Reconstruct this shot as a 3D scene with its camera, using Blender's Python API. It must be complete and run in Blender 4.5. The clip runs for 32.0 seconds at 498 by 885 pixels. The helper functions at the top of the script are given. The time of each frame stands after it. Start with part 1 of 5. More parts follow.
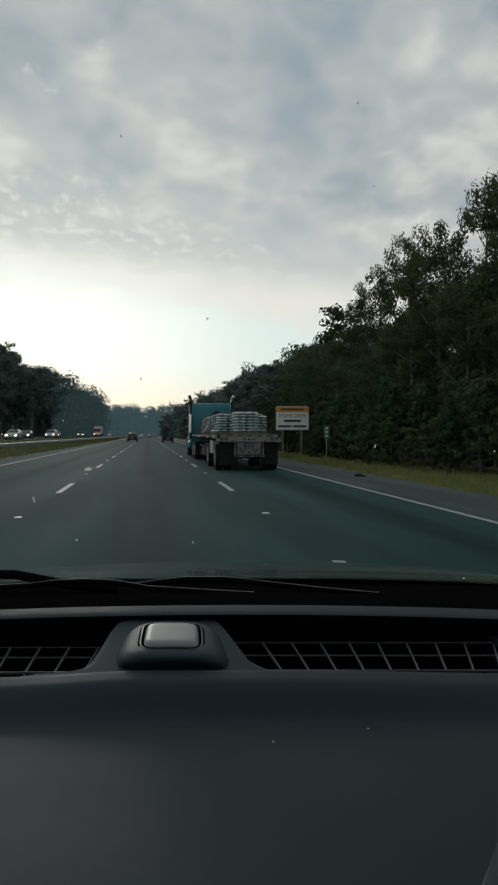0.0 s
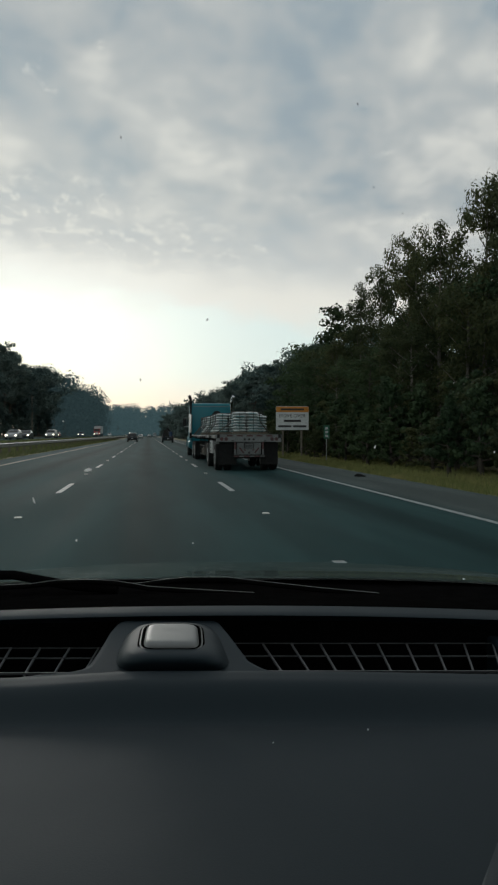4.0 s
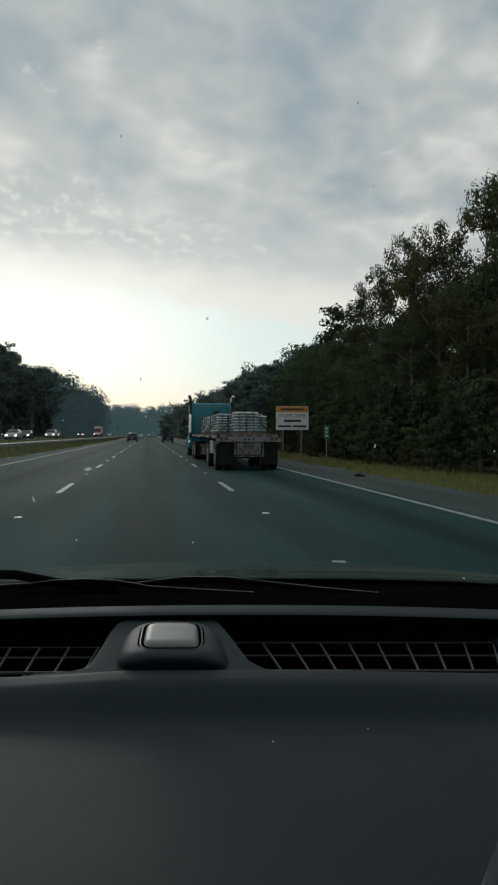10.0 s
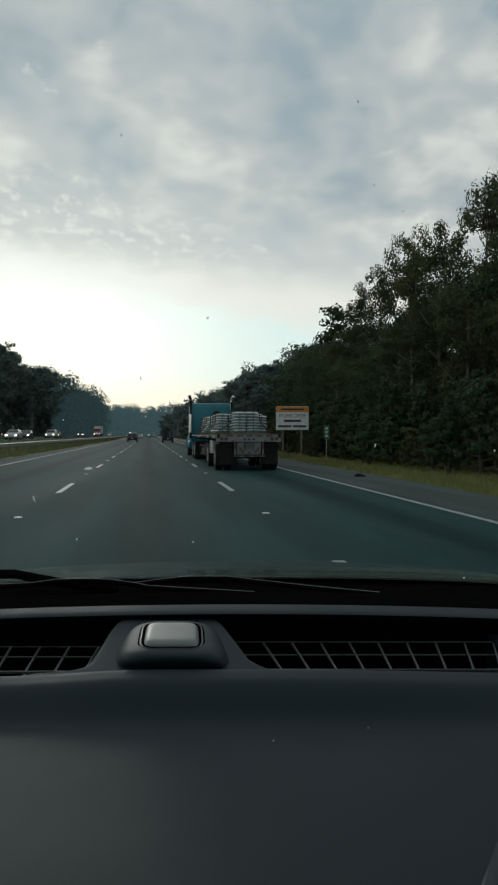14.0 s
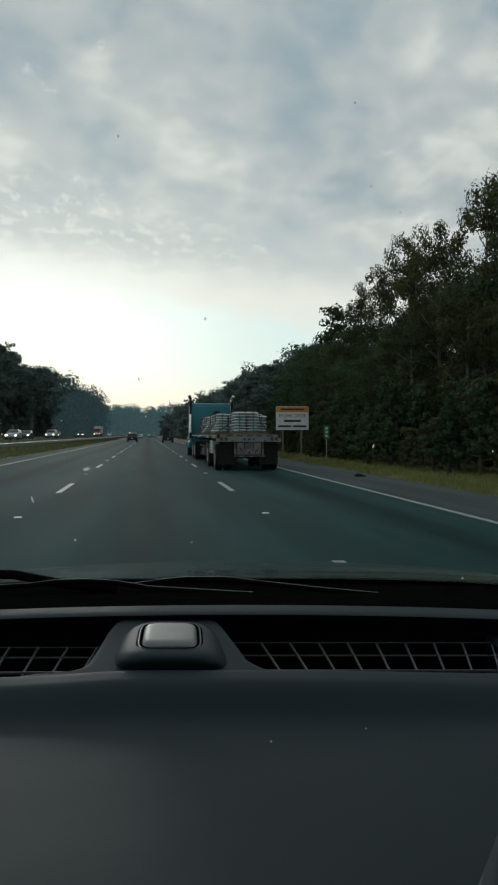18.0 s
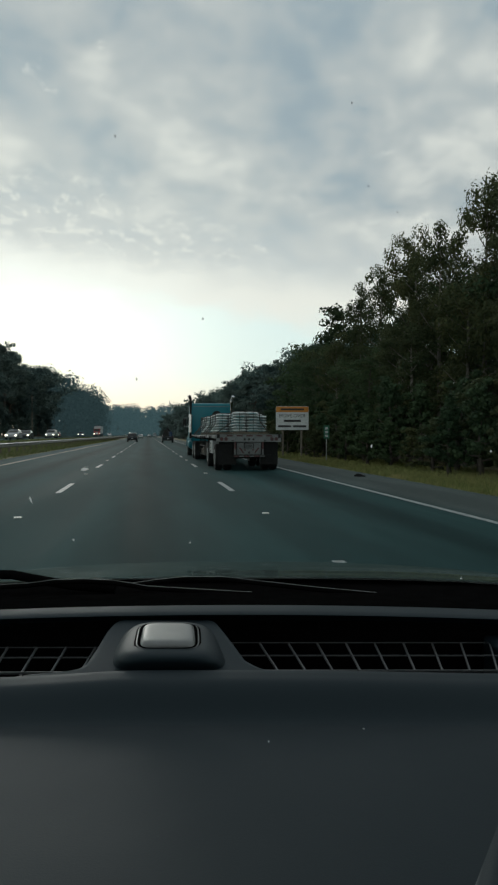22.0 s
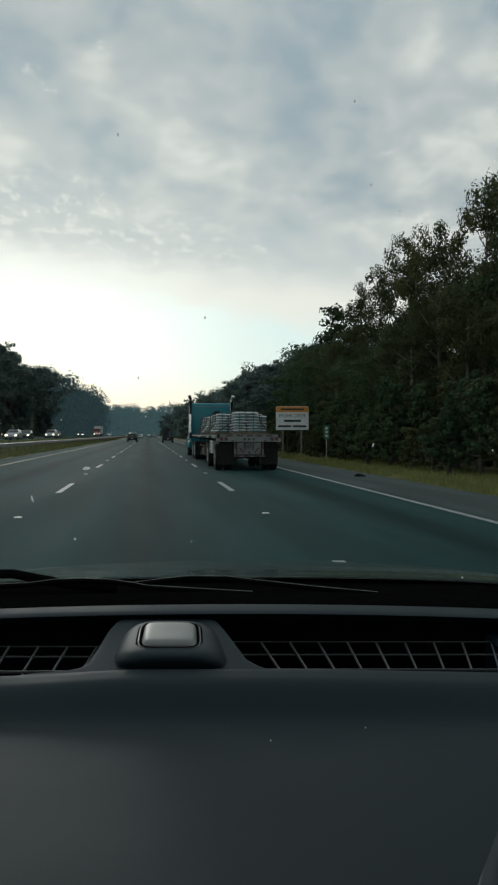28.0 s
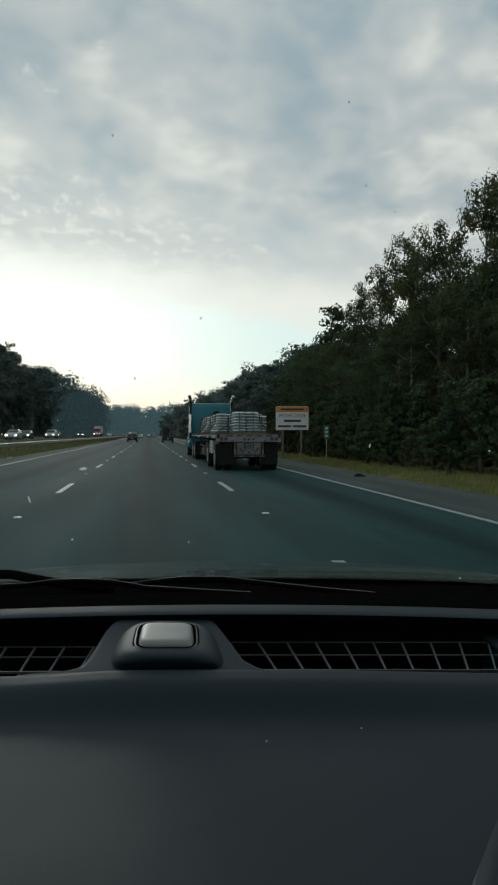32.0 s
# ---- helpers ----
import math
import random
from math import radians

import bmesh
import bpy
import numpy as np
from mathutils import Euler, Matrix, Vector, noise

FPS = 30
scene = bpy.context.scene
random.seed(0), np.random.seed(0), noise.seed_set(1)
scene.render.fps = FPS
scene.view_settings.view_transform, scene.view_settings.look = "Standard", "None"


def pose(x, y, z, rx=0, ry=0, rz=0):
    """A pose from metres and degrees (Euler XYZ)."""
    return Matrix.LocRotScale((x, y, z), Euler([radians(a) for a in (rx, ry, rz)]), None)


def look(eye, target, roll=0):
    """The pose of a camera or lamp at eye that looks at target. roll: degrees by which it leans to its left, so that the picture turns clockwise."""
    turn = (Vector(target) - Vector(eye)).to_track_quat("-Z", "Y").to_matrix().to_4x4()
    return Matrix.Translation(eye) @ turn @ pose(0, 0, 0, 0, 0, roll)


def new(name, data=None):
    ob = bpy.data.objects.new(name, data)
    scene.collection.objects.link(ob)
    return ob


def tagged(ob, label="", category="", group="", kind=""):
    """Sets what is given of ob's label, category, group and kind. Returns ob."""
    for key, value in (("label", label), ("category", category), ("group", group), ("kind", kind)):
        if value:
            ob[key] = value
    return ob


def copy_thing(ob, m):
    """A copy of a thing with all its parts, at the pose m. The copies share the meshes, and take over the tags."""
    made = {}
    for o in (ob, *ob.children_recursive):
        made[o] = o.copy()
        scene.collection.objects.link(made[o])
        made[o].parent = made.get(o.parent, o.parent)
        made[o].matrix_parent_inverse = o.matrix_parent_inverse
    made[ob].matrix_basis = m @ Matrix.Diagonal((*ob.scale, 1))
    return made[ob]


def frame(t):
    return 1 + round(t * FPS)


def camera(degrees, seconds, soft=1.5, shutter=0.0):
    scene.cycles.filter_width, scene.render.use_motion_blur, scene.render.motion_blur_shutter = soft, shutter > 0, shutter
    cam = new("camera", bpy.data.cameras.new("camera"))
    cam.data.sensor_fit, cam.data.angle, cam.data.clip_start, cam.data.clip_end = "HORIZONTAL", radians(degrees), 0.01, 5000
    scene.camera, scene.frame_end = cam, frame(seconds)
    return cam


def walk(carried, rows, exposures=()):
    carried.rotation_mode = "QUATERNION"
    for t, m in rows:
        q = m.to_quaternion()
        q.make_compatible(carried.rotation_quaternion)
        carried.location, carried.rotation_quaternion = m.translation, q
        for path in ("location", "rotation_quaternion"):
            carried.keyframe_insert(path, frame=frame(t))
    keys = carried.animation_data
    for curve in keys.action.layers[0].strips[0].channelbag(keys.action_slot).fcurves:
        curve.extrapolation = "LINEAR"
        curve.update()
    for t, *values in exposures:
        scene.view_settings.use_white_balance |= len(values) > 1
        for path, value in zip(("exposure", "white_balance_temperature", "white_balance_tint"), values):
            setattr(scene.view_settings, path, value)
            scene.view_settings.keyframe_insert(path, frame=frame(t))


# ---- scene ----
cam = camera(41.05, 32.0, soft=2.3)
HEAD = 8.64      # degrees by which the view turns to the right of the road
EYE = 1.38       # height of the eye over the road


def eye_row(t, aside, lift=0.0):
    """The eye sways by millimetres in the car: aside to the right and up."""
    a = radians(HEAD)
    return t, pose(aside * 0.001 * math.cos(a), -aside * 0.001 * math.sin(a), EYE + lift * 0.001, 89.32, 0, -HEAD)


SWAY = [(0.0, 0.0, 0.0), (0.5, -0.7, -0.8), (1.0, 0.2, 0.6), (2.0, 0.0, -0.9), (3.0, 0.6, -0.3), (3.5, 0.0, 0.5), (5.5, 1.2, 1.4), (6.0, 1.2, -0.9), (6.5, 1.9, -0.5), (7.0, 1.3, 1.0),
        (7.5, 2.0, 0.0), (8.0, 1.3, 0.2), (9.0, 0.8, 0.8), (9.5, 0.6, -0.8), (10.0, 0.2, 0.0), (11.0, -0.6, 0.3), (12.0, 0.5, -0.8), (12.5, 0.8, 0.0), (13.0, 0.0, 0.2), (14.0, -0.1, -0.9),
        (14.5, 0.0, -1.3), (16.5, 1.5, 0.4), (17.0, 1.9, 0.0), (18.0, 2.3, 0.0), (19.0, 4.2, -0.6), (20.0, 4.6, -0.5), (21.0, 6.6, 0.2), (21.5, 6.0, -0.7), (22.0, 4.8, 0.1), (22.5, 2.4, 0.3),
        (23.0, 2.3, 0.0), (24.0, 4.2, 0.0), (25.0, 4.5, -0.4), (25.5, 5.6, 0.6), (27.5, 4.8, 0.2), (28.0, 2.6, -1.2), (28.5, 4.2, 0.9), (29.0, 5.4, 0.0), (30.0, 6.9, -0.2), (31.0, 6.6, 0.1),
        (31.5, 6.0, 0.4), (32.0, 6.9, -0.5)]
walk(cam, [eye_row(*row) for row in SWAY], exposures=[(0.0, 0.0, 6500, 10), (8.0, 0.0, 6500, 10), (12.0, 0.05, 6420, 8), (18.0, 0.07, 6380, 6), (32.0, 0.10, 6380, 6)])

# ---- world and sun: early light behind a broken cloud deck ----
SUN_SIDE, SUN_UP = radians(-9.5), radians(9.0)     # to the left of the road, over the horizon
SUN_DIR = Vector((math.sin(SUN_SIDE) * math.cos(SUN_UP), math.cos(SUN_SIDE) * math.cos(SUN_UP), math.sin(SUN_UP)))


class Nodes:
    """A node tree written in short lines."""

    def __init__(self, tree):
        self.tree, self.n = tree, tree.nodes
        self.n.clear()

    def add(self, kind, ins=(), operation="", clamp=False, ramp=""):
        node = self.n.new(kind)
        if operation:
            node.operation = operation
        if clamp:
            node.use_clamp = True
        if ramp:
            node.interpolation_type = ramp
        for key, value in dict(ins).items():
            if isinstance(value, bpy.types.NodeSocket):
                self.tree.links.new(value, node.inputs[key])
            elif isinstance(value, bpy.types.Node):
                self.tree.links.new(value.outputs[0], node.inputs[key])
            else:
                node.inputs[key].default_value = value
        return node

    def math(self, op, a, b=0.0, c=0.0, clamp=False):
        return self.add("ShaderNodeMath", {0: a, 1: b, 2: c}, operation=op, clamp=clamp).outputs[0]

    def span(self, v, a, b, c=0.0, d=1.0, kind="SMOOTHSTEP"):
        return self.add("ShaderNodeMapRange", {0: v, 1: a, 2: b, 3: c, 4: d}, ramp=kind).outputs[0]

    def mix(self, f, a, b, blend="MIX"):
        node = self.n.new("ShaderNodeMix")
        node.data_type, node.blend_type = "RGBA", blend
        for key, value in ((0, f), (6, a), (7, b)):
            if isinstance(value, bpy.types.NodeSocket):
                self.tree.links.new(value, node.inputs[key])
            elif isinstance(value, (tuple, list)):
                node.inputs[key].default_value = (*value[:3], 1)
            else:
                node.inputs[key].default_value = value
        return node.outputs[2]

    def noise(self, vec, scale, detail=4.0, rough=0.55, warp=0.0):
        return self.add("ShaderNodeTexNoise", {"Vector": vec, "Scale": scale, "Detail": detail, "Roughness": rough, "Distortion": warp}).outputs[0]

    def stretch(self, vec, sx, sy, sz):
        return self.add("ShaderNodeVectorMath", {0: vec, 1: (sx, sy, sz)}, operation="MULTIPLY").outputs[0]


world = bpy.data.worlds.new("overcast_morning")
scene.world = world
world.use_nodes = True
g = Nodes(world.node_tree)
way = g.add("ShaderNodeTexCoord").outputs["Generated"]
way = g.add("ShaderNodeVectorMath", {0: way}, operation="NORMALIZE").outputs[0]
sep = g.add("ShaderNodeSeparateXYZ", {0: way})
up = sep.outputs[2]
low = g.math("MAXIMUM", up, 0.0)
over = g.math("DIVIDE", 1.0, g.math("ADD", low, 0.30))
deck = g.add("ShaderNodeCombineXYZ", {0: g.math("MULTIPLY", sep.outputs[0], over), 1: g.math("MULTIPLY", sep.outputs[1], over), 2: 0.0}).outputs[0]
sky = g.add("ShaderNodeTexSky")
sky.sky_type, sky.sun_disc, sky.sun_elevation, sky.sun_rotation = "NISHITA", False, SUN_UP, SUN_SIDE
sky.air_density, sky.dust_density = 1.2, 2.0
clear = g.mix(1.0, sky.outputs[0], (0.10, 0.10, 0.10), "MULTIPLY")
flat = g.add("ShaderNodeVectorMath", {0: g.stretch(way, 1.0, 1.0, 1.9)}, operation="NORMALIZE").outputs[0]
toward = g.add("ShaderNodeVectorMath", {0: flat, 1: (SUN_DIR * Vector((1, 1, 1.9))).normalized()}, operation="DOT_PRODUCT").outputs["Value"]
near_sun = g.span(toward, 0.82, 1.0)
clear = g.mix(0.93, clear, g.mix(g.span(up, 0.02, 0.10), (0.84, 0.80, 0.73), (0.74, 0.87, 0.88)))
big = g.noise(deck, 2.1, 3, 0.5, 0.2)
mid = g.noise(deck, 6.0, 4, 0.5, 0.3)
puff = g.noise(deck, 17.0, 4, 0.5, 0.2)
body = g.math("ADD", g.math("MULTIPLY", big, 0.44), g.math("ADD", g.math("MULTIPLY", mid, 0.43), g.math("MULTIPLY", puff, 0.13)))
grey = g.mix(g.span(body, 0.385, 0.525), (0.335, 0.40, 0.45), (0.485, 0.51, 0.52))
grey = g.mix(g.span(body, 0.495, 0.63), grey, (0.70, 0.695, 0.665))
edge = g.math("ADD", g.math("ADD", up, g.math("MULTIPLY", sep.outputs[0], 0.10)), g.math("MULTIPLY", g.math("SUBTRACT", mid, 0.5), 0.07))
cover = g.span(edge, 0.165, 0.215)
lit = g.mix(g.math("MULTIPLY", near_sun, 0.25), grey, (0.95, 0.94, 0.86))
fleece = g.math("MULTIPLY", g.span(g.noise(deck, 26.0, 4, 0.6, 0.15), 0.50, 0.66), g.math("MULTIPLY", g.span(toward, 0.91, 0.985), g.span(edge, 0.40, 0.28)))
lit = g.mix(g.math("MULTIPLY", fleece, 0.6), lit, (1.0, 0.96, 0.86))
rifts = g.span(g.noise(deck, 8.5, 5, 0.6, 0.25), 0.62, 0.76)
lit = g.mix(g.math("MULTIPLY", rifts, 0.7), lit, (0.93, 0.90, 0.82))
lit = g.mix(g.math("MULTIPLY", g.span(edge, 0.36, 0.24), 0.5), lit, (0.72, 0.72, 0.70))
lit = g.mix(g.math("MULTIPLY", g.span(edge, 0.275, 0.215), 0.85), lit, (0.90, 0.87, 0.80))
veil = g.mix(cover, clear, lit)
halo = g.math("POWER", g.span(toward, 0.92, 1.0, kind="LINEAR"), 2.6)
glow = g.math("MULTIPLY", g.math("SUBTRACT", 1.0, g.math("MULTIPLY", g.span(edge, 0.20, 0.27), 0.9)), g.math("MULTIPLY", halo, 0.14))
veil = g.mix(glow, veil, (1.40, 1.52, 1.50), "ADD")
ground_glow = g.mix(g.span(up, -0.02, 0.0), (0.05, 0.055, 0.05), veil)
bg = g.add("ShaderNodeBackground", {"Color": ground_glow, "Strength": 1.0})
g.add("ShaderNodeOutputWorld", {"Surface": bg})

sun = new("sun", bpy.data.lights.new("sun", "SUN"))
sun.data.energy, sun.data.angle, sun.data.color = 0.5, radians(16), (1.0, 0.96, 0.9)
sun.matrix_world = look(SUN_DIR * 100, (0, 0, 0))


# ---- materials ----
def material(name, build):
    m = bpy.data.materials.new(name)
    m.use_nodes = True
    g = Nodes(m.node_tree)
    out = build(g)
    g.add("ShaderNodeOutputMaterial", {"Surface": out})
    return m


def spots(g):
    return g.add("ShaderNodeTexCoord").outputs["Object"]


def plain(name, a, b, rough=0.6, metal=0.0, scale=8.0, bump=0.15, grain=None, emit=0.0, coat=0.0, vary=0.0, depth=0.01, dull=False, shine=None):
    """A surface between two colours, worn at two scales, with fine relief."""
    def build(g):
        p = spots(g)
        f = g.math("ADD", g.math("MULTIPLY", g.noise(p, scale, 5), 0.6), g.math("MULTIPLY", g.noise(p, (grain or scale * 9), 3), 0.4))
        col = g.mix(g.span(f, 0.35, 0.65), a, b)
        if vary:
            r = g.add("ShaderNodeObjectInfo").outputs["Random"]
            col = g.mix(1.0, col, g.mix(r, (1 - vary,) * 3, (1 + vary,) * 3), "MULTIPLY")
        bm = g.add("ShaderNodeBump", {"Strength": bump, "Distance": depth, "Height": g.noise(p, (grain or scale * 9), 3)})
        ins = {"Base Color": col, "Roughness": g.span(f, 0.3, 0.7, rough * 0.85, min(1, rough * 1.15)), "Metallic": metal, "Normal": bm, "Coat Weight": coat}
        if dull:
            ins["Specular IOR Level"] = 0.0
        if shine is not None:
            ins["Specular IOR Level"] = shine
        if emit:
            ins |= {"Emission Color": (*b, 1), "Emission Strength": emit}
        return g.add("ShaderNodeBsdfPrincipled", ins)
    return material(name, build)


def leafy(name, a, b, c, thin=0.28):
    """Leaves: each its own shade, each plant a little its own."""
    def build(g):
        r = g.add("ShaderNodeNewGeometry").outputs["Random Per Island"]
        o = g.add("ShaderNodeObjectInfo").outputs["Random"]
        col = g.mix(r, a, b)
        col = g.mix(g.span(g.noise(spots(g), 0.35, 2), 0.55, 0.75), col, c)
        col = g.mix(1.0, col, g.mix(o, (0.7, 0.74, 0.7), (1.25, 1.15, 1.0)), "MULTIPLY")
        d = g.add("ShaderNodeBsdfPrincipled", {"Base Color": col, "Roughness": 0.75, "Specular IOR Level": 0.12})
        t = g.add("ShaderNodeBsdfTranslucent", {"Color": col})
        return g.add("ShaderNodeMixShader", {0: thin, 1: d, 2: t})
    return material(name, build)


def asphalt(g):
    p = spots(g)
    along = g.noise(g.stretch(p, 1.0, 0.03, 1.0), 1.1, 4)
    patch = g.noise(g.stretch(p, 1.0, 0.25, 1.0), 0.35, 4)
    grit = g.noise(p, 60.0, 3)
    x = g.add("ShaderNodeSeparateXYZ", {0: p}).outputs[0]
    lane = g.math("ABSOLUTE", g.math("SUBTRACT", g.math("FRACT", g.math("ADD", g.math("DIVIDE", x, 4.15), 0.5)), 0.5))
    oil = g.span(g.math("ADD", lane, g.math("MULTIPLY", g.math("SUBTRACT", along, 0.5), 0.10)), 0.0, 0.18, 0.66, 1.0)
    track = g.span(g.math("ABSOLUTE", g.math("SUBTRACT", lane, 0.24)), 0.0, 0.09, 1.10, 1.0)
    blot = g.span(g.noise(g.stretch(p, 0.8, 0.10, 1.0), 0.9, 5, 0.65), 0.40, 0.62, 0.84, 1.06)
    oil = g.math("MULTIPLY", oil, g.math("MULTIPLY", track, blot))
    col = g.mix(g.span(along, 0.3, 0.7), (0.0185, 0.046, 0.047), (0.0270, 0.060, 0.061))
    col = g.mix(g.span(patch, 0.35, 0.7), col, (0.0235, 0.054, 0.055))
    col = g.mix(g.math("MULTIPLY", g.span(grit, 0.5, 0.7), 0.4), col, (0.048, 0.086, 0.086))
    edge = g.span(g.math("ADD", x, g.math("MULTIPLY", along, 0.5)), 5.5, 6.1)
    col = g.mix(edge, col, g.mix(g.span(grit, 0.35, 0.65), (0.048, 0.066, 0.066), (0.098, 0.114, 0.110)))
    col = g.mix(1.0, col, g.add("ShaderNodeCombineColor", {0: oil, 1: oil, 2: oil}).outputs[0], "MULTIPLY")
    bm = g.add("ShaderNodeBump", {"Strength": 0.5, "Distance": 0.006, "Height": grit})
    return g.add("ShaderNodeBsdfPrincipled", {"Base Color": col, "Roughness": g.span(along, 0.3, 0.7, 0.72, 0.82), "Specular IOR Level": 0.03, "Normal": bm})


def turf(g):
    p = spots(g)
    big, fine = g.noise(p, 0.12, 4), g.noise(p, 2.2, 5)
    x = g.add("ShaderNodeSeparateXYZ", {0: p}).outputs[0]
    col = g.mix(g.span(fine, 0.3, 0.7), (0.06, 0.078, 0.03), (0.12, 0.12, 0.05))
    col = g.mix(g.span(big, 0.45, 0.62), col, (0.105, 0.085, 0.036))
    rim = g.math("MULTIPLY", g.span(x, 7.6, 8.1), g.span(g.math("ADD", x, fine), 10.4, 9.0))
    col = g.mix(g.math("MULTIPLY", rim, 0.8), col, (0.19, 0.165, 0.085))
    bm = g.add("ShaderNodeBump", {"Strength": 0.8, "Distance": 0.08, "Height": g.noise(p, 9.0, 4)})
    return g.add("ShaderNodeBsdfPrincipled", {"Base Color": col, "Roughness": 0.9, "Normal": bm})


def worn_paint(a, b):
    def build(g):
        p = spots(g)
        w = g.add("ShaderNodeNewGeometry").outputs["Position"]
        wear = g.noise(w, 5.0, 6, 0.7)
        col = g.mix(g.span(wear, 0.42, 0.72), a, b)
        return g.add("ShaderNodeBsdfPrincipled", {"Base Color": col, "Roughness": 0.6})
    return build


def dash_skin(g):
    p = spots(g)
    cell = g.add("ShaderNodeTexVoronoi", {"Vector": p, "Scale": 620.0}).outputs[0]
    f = g.noise(p, 5.0, 4)
    dust = g.span(g.noise(p, 420.0, 2), 0.74, 0.8)
    col = g.mix(g.span(f, 0.35, 0.65), (0.0045, 0.0085, 0.0120), (0.0065, 0.0110, 0.0150))
    col = g.mix(g.math("MULTIPLY", dust, 0.25), col, (0.10, 0.10, 0.10))
    bm = g.add("ShaderNodeBump", {"Strength": 0.09, "Distance": 0.0005, "Height": cell})
    return g.add("ShaderNodeBsdfPrincipled", {"Base Color": col, "Roughness": g.span(f, 0.3, 0.7, 0.50, 0.58), "Specular IOR Level": 0.31, "Specular Tint": (0.68, 0.91, 1.0, 1), "Normal": bm})


def pane(tint, gloss_share):
    def build(g):
        t = g.add("ShaderNodeBsdfTransparent", {"Color": (*tint, 1)})
        s = g.add("ShaderNodeBsdfGlossy", {"Color": (1, 1, 1, 1), "Roughness": 0.02})
        f = g.add("ShaderNodeFresnel", {"IOR": 1.45})
        return g.add("ShaderNodeMixShader", {0: g.math("MULTIPLY", f.outputs[0], gloss_share), 1: t, 2: s})
    return build


def car_paint(g):
    p = spots(g)
    f = g.noise(p, 900.0, 2)
    d = g.add("ShaderNodeBsdfDiffuse", {"Color": g.mix(f, (0.044, 0.062, 0.058), (0.058, 0.078, 0.073))})
    s = g.add("ShaderNodeBsdfGlossy", {"Color": (0.9, 1, 1, 1), "Roughness": g.span(g.noise(p, 6.0, 4), 0.3, 0.7, 0.05, 0.10)})
    return g.add("ShaderNodeMixShader", {0: g.math("MULTIPLY", g.add("ShaderNodeFresnel", {"IOR": 1.4}).outputs[0], 0.55), 1: d, 2: s})


def thin_dirt(g):
    t = g.add("ShaderNodeBsdfTranslucent", {"Color": (0.8, 0.82, 0.82, 1)})
    d = g.add("ShaderNodeBsdfDiffuse", {"Color": (0.6, 0.62, 0.62, 1)})
    return g.add("ShaderNodeMixShader", {0: 0.15, 1: t, 2: d})


ASPHALT = material("asphalt", asphalt)
TURF = material("roadside_turf", turf)
WHITE_LINE = material("worn_white_paint", worn_paint((0.29, 0.315, 0.315), (0.12, 0.135, 0.135)))
YELLOW_LINE = material("worn_yellow_paint", worn_paint((0.19, 0.165, 0.10), (0.10, 0.098, 0.072)))
MARKER = plain("marker_white", (0.45, 0.45, 0.42), (0.62, 0.62, 0.58), 0.4, scale=30)
STEEL = plain("galvanised_steel", (0.22, 0.23, 0.23), (0.34, 0.35, 0.34), 0.5, 0.7, 3.0)
WOOD_POST = plain("weathered_post", (0.10, 0.085, 0.065), (0.17, 0.15, 0.12), 0.9, scale=4)
BARK = plain("bark", (0.045, 0.036, 0.028), (0.10, 0.085, 0.07), 0.95, scale=1.4, grain=14, bump=0.7, depth=0.04)
PALE_BARK = plain("pale_bark", (0.10, 0.09, 0.075), (0.2, 0.18, 0.155), 0.95, scale=1.4, grain=14, bump=0.5, depth=0.04)
LEAF_OAK = leafy("oak_leaf", (0.032, 0.058, 0.033), (0.064, 0.104, 0.054), (0.080, 0.094, 0.044))
LEAF_PINE = leafy("pine_needle", (0.025, 0.042, 0.022), (0.05, 0.075, 0.035), (0.06, 0.075, 0.03))
LEAF_DRY = leafy("dry_leaf", (0.046, 0.064, 0.032), (0.090, 0.104, 0.050), (0.10, 0.09, 0.043))
# paler and bluer than the near leaves: distance haze put into the colour
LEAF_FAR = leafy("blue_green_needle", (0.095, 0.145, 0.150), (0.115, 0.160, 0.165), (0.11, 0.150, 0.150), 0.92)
GRASS = leafy("grass_blade", (0.115, 0.16, 0.06), (0.26, 0.27, 0.12), (0.34, 0.31, 0.16))


def painted_haze(glow):
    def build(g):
        """Woods half a kilometre off, the morning haze painted in as emission."""
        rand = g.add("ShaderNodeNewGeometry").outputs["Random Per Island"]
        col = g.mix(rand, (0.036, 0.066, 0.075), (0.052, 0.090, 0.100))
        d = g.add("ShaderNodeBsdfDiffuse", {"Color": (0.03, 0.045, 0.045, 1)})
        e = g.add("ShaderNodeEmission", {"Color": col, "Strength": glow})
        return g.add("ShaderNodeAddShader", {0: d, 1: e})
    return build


HAZE_GLOW = material("distant_hazy_wood", painted_haze(0.8))
NEAR_HAZE_GLOW = material("hazy_wood", painted_haze(0.36))
DASH = material("grained_black_plastic", dash_skin)
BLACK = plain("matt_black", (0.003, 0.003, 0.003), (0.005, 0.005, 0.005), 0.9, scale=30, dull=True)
VENT = plain("vent_grey_plastic", (0.050, 0.054, 0.058), (0.070, 0.074, 0.078), 0.45, scale=40)
CAP = plain("satin_silver_plastic", (0.14, 0.146, 0.146), (0.175, 0.182, 0.182), 0.42, 0.3, scale=50, grain=700, bump=0.08, depth=0.001)
RUBBER = plain("rubber", (0.009, 0.0095, 0.0095), (0.018, 0.0185, 0.018), 0.85, scale=6, shine=0.12)
HEADLINER = plain("grey_fabric", (0.022, 0.023, 0.024), (0.034, 0.035, 0.036), 0.95, scale=40)
GLASS = material("windscreen_glass", pane((0.93, 0.955, 0.945), 0.5))
DARK_GLASS = plain("dark_window", (0.012, 0.014, 0.015), (0.02, 0.022, 0.023), 0.08, scale=3, bump=0.0)
